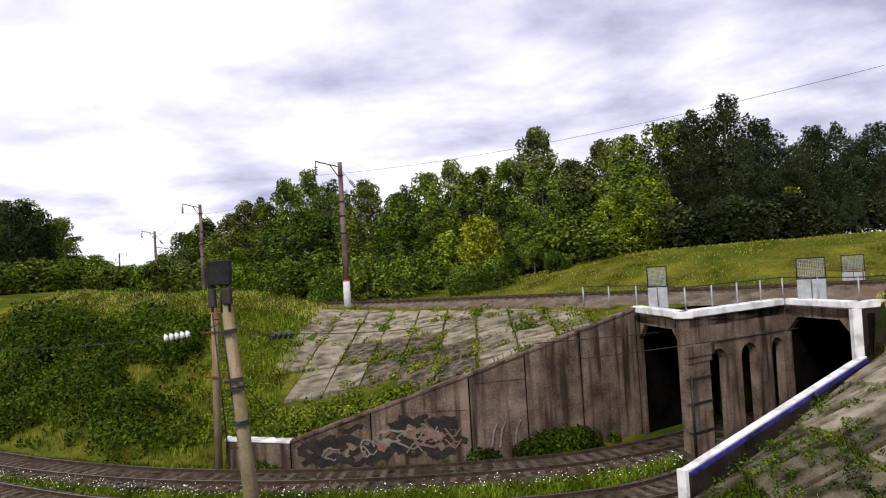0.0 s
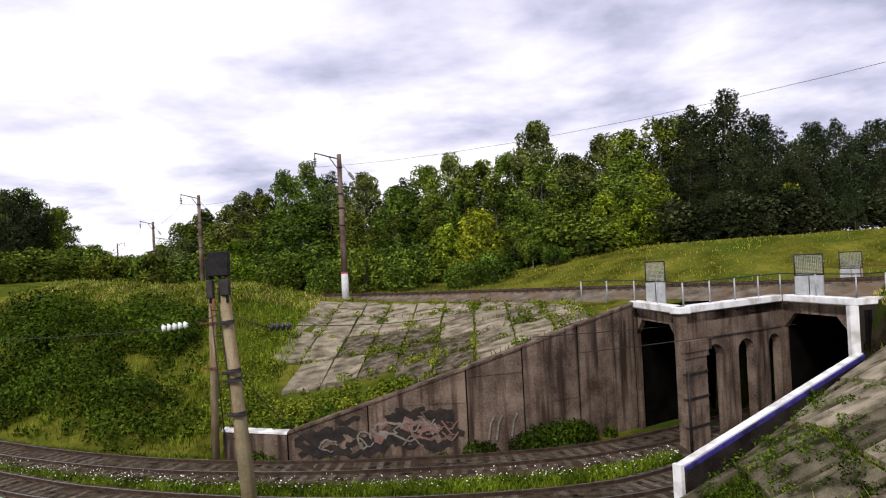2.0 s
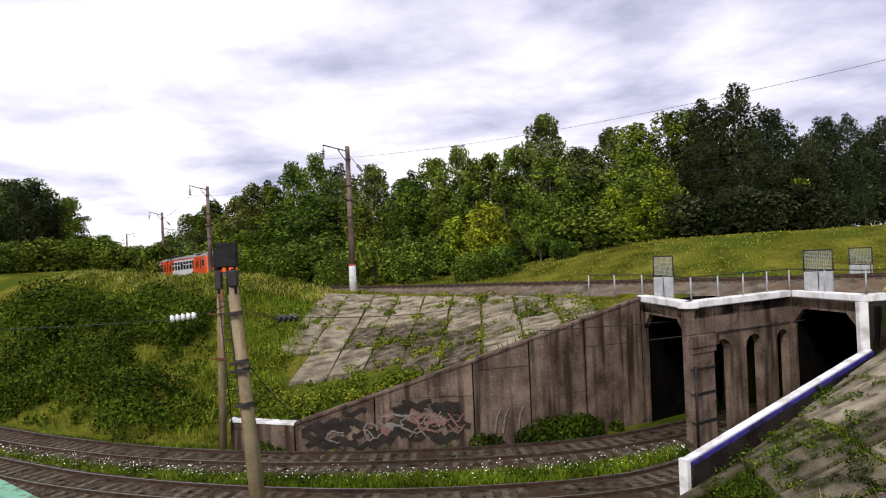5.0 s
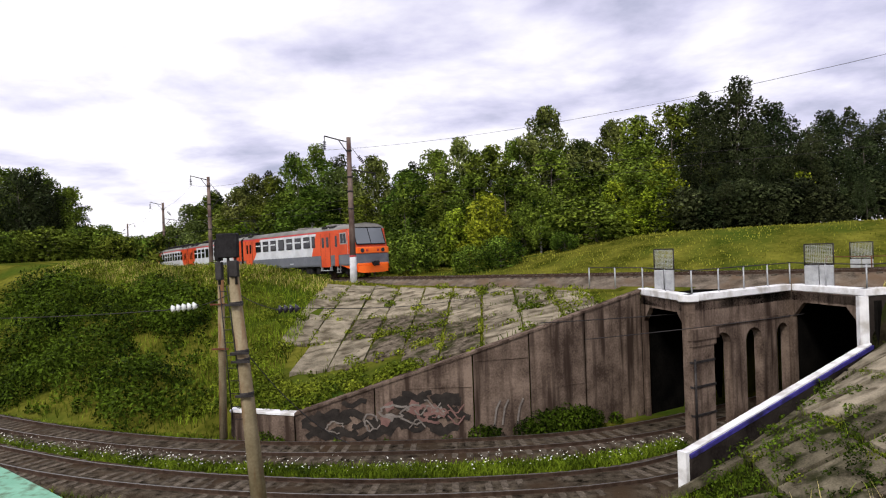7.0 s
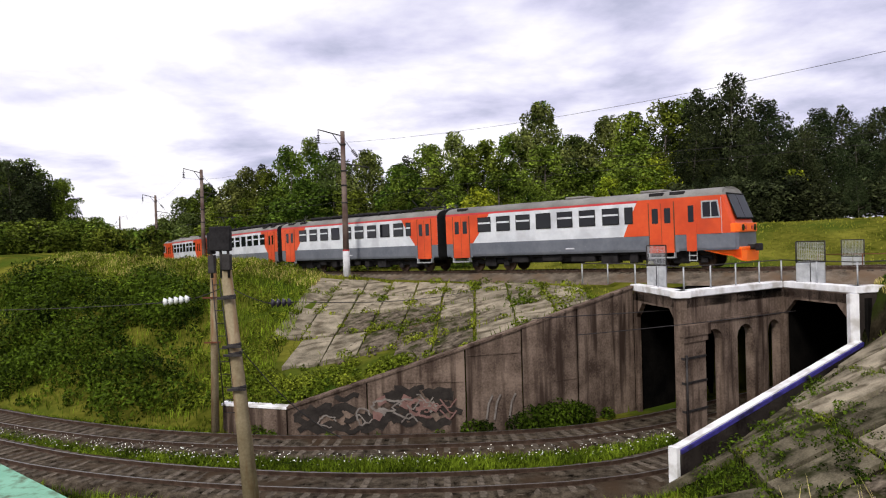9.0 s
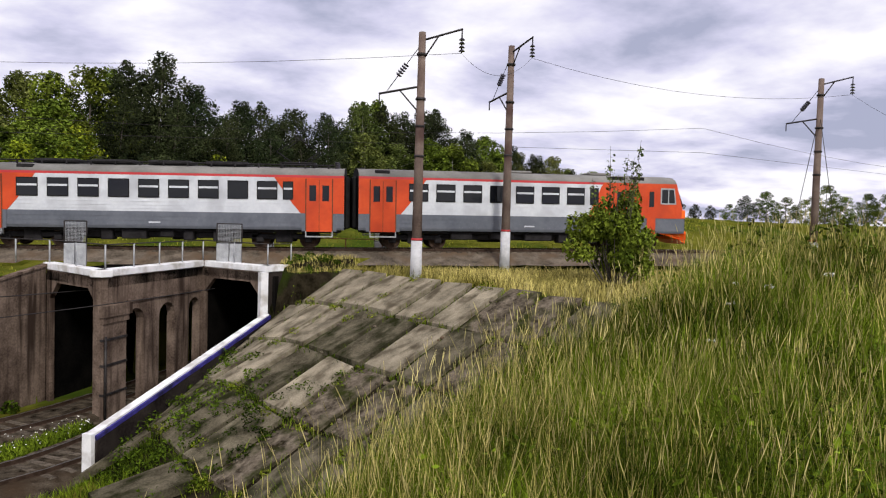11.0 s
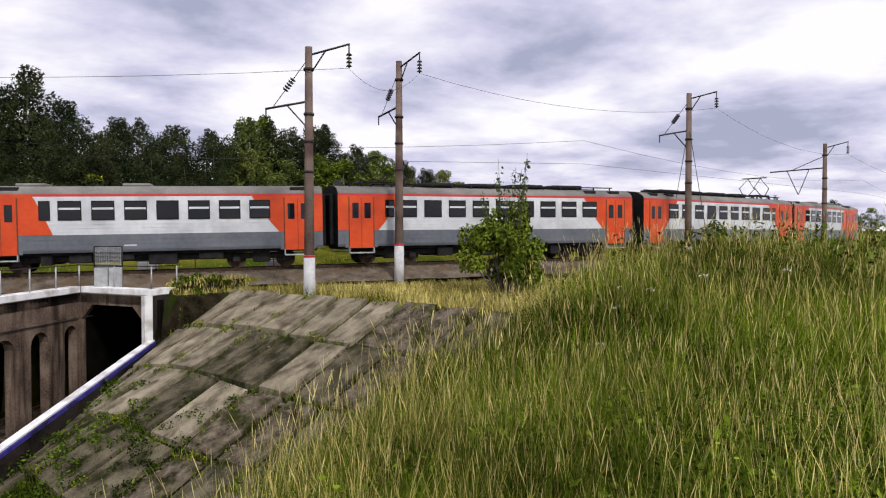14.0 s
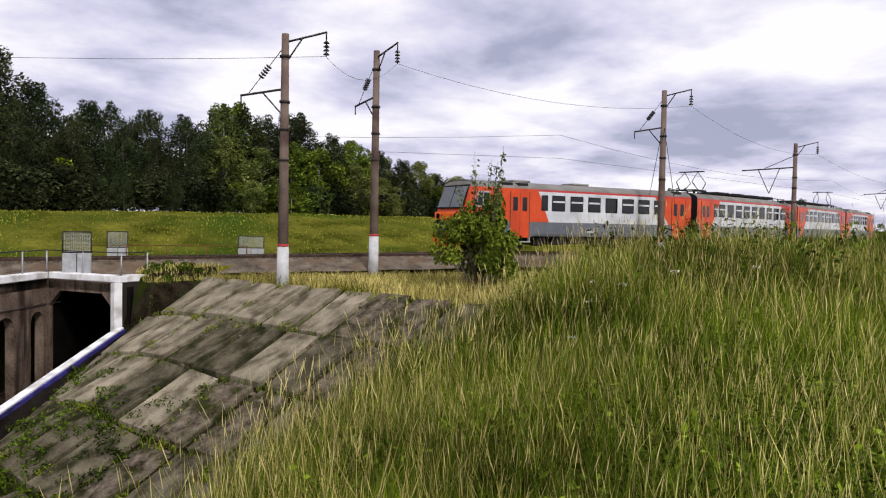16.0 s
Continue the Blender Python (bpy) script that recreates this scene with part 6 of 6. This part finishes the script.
def green_hut():
    root = tagged(empty("trackside_hut"), "small hut with mint green painted metal roof on the slope", "hut")
    m = mat("mint_green_paint", (0.16, 0.36, 0.25), (0.22, 0.46, 0.33), 0.6, 1.5, 20, 0.2, stain=((0.10, 0.16, 0.10),), stain_scale=4)
    P, d = Vector((-8.8, 14.2, 0)), Vector((2.2, -1.9, 0)).normalized()
    q = Vector((-d.y, d.x, 0)) * -1
    a, b = P - d * 2.2, P + d * 3.4
    bm = bmesh.new()
    prism(bm, [a, b, b + q * 2.6, a + q * 2.6], -2.33, -2.25)
    finish("roof", bm, m, root, "mint green metal roof")
    bm = bmesh.new()
    prism(bm, [a + d * .15 + q * .15, b - d * .15 + q * .15, b - d * .15 + q * 2.4, a + d * .15 + q * 2.4], -6.3, -2.33)
    finish("wall", bm, CONC, root)


green_hut()


def lone_shrub():
    # a broad low bush with a few sparse shoots standing out of it
    root = tagged(empty("shrub"), "rounded leafy bush with sparse tall shoots beside the upper track", "shrub")
    rnd = np.random.default_rng(21)
    z = float(gz(np.array(25.3), np.array(16.6)))
    root.matrix_basis = pose(25.3, 16.6, z - 0.1) @ Matrix.Diagonal((1.1, 1.1, 1.32, 1))
    bm = bmesh.new()
    blobs, thin = [], []
    for i in range(26):
        a, r = rnd.uniform(0, math.tau), 1.55 * rnd.uniform(0.1, 1) ** 0.6
        h = rnd.uniform(0.5, 3.2) * (1 - 0.22 * r)
        c = Vector((math.cos(a) * r, math.sin(a) * r, h))
        tube(bm, (c.x * 0.15, c.y * 0.15, 0), c, 0.035, 0.012, seg=5, caps=False)
        k = rnd.uniform(0.32, 0.62)
        blobs.append((*c, k, k, k * 0.85))
    for i in range(11):
        a, r = rnd.uniform(0, math.tau), rnd.uniform(0.2, 1.2)
        c = Vector((math.cos(a) * r, math.sin(a) * r, rnd.uniform(3.5, 4.7)))
        tube(bm, (c.x * 0.5, c.y * 0.5, 1.5), c, 0.018, 0.006, seg=4, caps=False)
        for t in (0.55, 0.72, 0.88):
            p = Vector((c.x * 0.5, c.y * 0.5, 1.5)).lerp(c, t)
            thin.append((*p, 0.16, 0.16, 0.22))
    part("stems", bm, BARK, root)
    V, F = leaf_cloud(rnd, blobs, 9000, 0.085, 0.1)
    mesh_from("foliage", V, F, leaf("bush_leaves", (0.014, 0.032, 0.003), (0.22, 0.28, 0.032)), root)
    V, F = leaf_cloud(rnd, thin, 700, 0.06, 0.0)
    mesh_from("shoot_leaves", V, F, LEAVES[0], root)
    o = make_tree(22, 2.6, 1.0, LEAVES[1], BARK, kind="shrub", label="slender sapling behind the hillock", category="shrub", count=700, size=0.13, base=0.3, droop=0.1)
    o.matrix_basis = pose(50.0, 16.2, 0.2)


lone_shrub()


def graffiti():
    root = tagged(empty("graffiti"), "faded white, rose and black painted scrawl on the wall", "graffiti")
    pale = mat("faded_white_paint", (0.12, 0.10, 0.09), (0.25, 0.225, 0.205), 0.8, 3, 20, 0.1)
    rose = mat("faded_rose_paint", (0.15, 0.085, 0.075), (0.22, 0.13, 0.115), 0.8, 3, 20, 0.1)
    dark = mat("black_spray_paint", (0.02, 0.017, 0.016), (0.04, 0.034, 0.03), 0.8, 3, 20, 0.1)
    rnd = random.Random(4)
    def stroke(pts, w, m, off=[0.004]):
        off[0] += 0.0012
        bm = bmesh.new()
        L = R = None
        for i, (x, z) in enumerate(pts):
            x2, z2 = pts[min(i + 1, len(pts) - 1)]
            x1, z1 = pts[max(i - 1, 0)]
            t = math.atan2(z2 - z1, x2 - x1)
            ox, oz = -math.sin(t) * w / 2, math.cos(t) * w / 2
            l = bm.verts.new((x + ox, lerp(x + ox, WING_X, WING_Y) - off[0], z + oz))
            r = bm.verts.new((x - ox, lerp(x - ox, WING_X, WING_Y) - off[0], z - oz))
            if L:
                bm.faces.new((L, R, r, l))
            L, R = l, r
        part("stroke", bm, m, root)
    def patch(x0, x1, z0, z1, m):
        stroke([(x0 + (x1 - x0) * i / 6, (z0 + z1) / 2 + rnd.uniform(-.06, .06)) for i in range(7)], z1 - z0, m)
    for i in range(46):
        x, z = rnd.uniform(-6.2, 0.2), rnd.uniform(-6.0, -4.3)
        if z > lerp(x, WING_X, WING_Z) - 0.35:
            continue
        stroke([(x - 0.5 + 0.2 * k, z + 0.12 * math.sin(k * 1.3 + i)) for k in range(6)], rnd.uniform(0.2, 0.45), dark)
    for i in range(9):
        x, z = rnd.uniform(-3.4, -0.4), rnd.uniform(-5.5, -4.7)
        stroke([(x - 0.2 + 0.12 * k, z + 0.08 * math.sin(k + i)) for k in range(4)], rnd.uniform(0.15, 0.35), rose if i % 3 else pale)
    for cx, cz, rx, rz, m, w in ((-2.6, -5.0, 0.62, 0.28, pale, 0.09), (-1.6, -5.15, 0.75, 0.42, pale, 0.08), (-1.35, -5.1, 0.3, 0.3, rose, 0.14), (-3.6, -5.4, 0.3, 0.4, pale, 0.07),
                                 (-0.9, -5.35, 0.4, 0.2, rose, 0.1), (-5.1, -5.6, 0.4, 0.25, pale, 0.06)):
        stroke([(cx + rx * math.cos(k * 0.33) * rnd.uniform(.75, 1.1), cz + rz * math.sin(k * 0.33) * rnd.uniform(.7, 1.1)) for k in range(17)], w, m)
    for i in range(9):
        x, z = rnd.uniform(-4.2, 0.2), rnd.uniform(-5.7, -4.7)
        stroke([(x + 0.14 * k, z + 0.2 * math.sin(k * 1.1 + i)) for k in range(6)], 0.06, pale if i % 2 else rose)
    for x in (1.6, 1.95, 2.6):
        stroke([(x, -5.8), (x + 0.12, -5.1), (x + 0.3, -4.75)], 0.08, pale)


graffiti()


def motions():
    for ob, index, back in TRAIN:
        walk(ob, [(t / 2, car_pose(t / 2, index, back)) for t in range(33)])


motions()
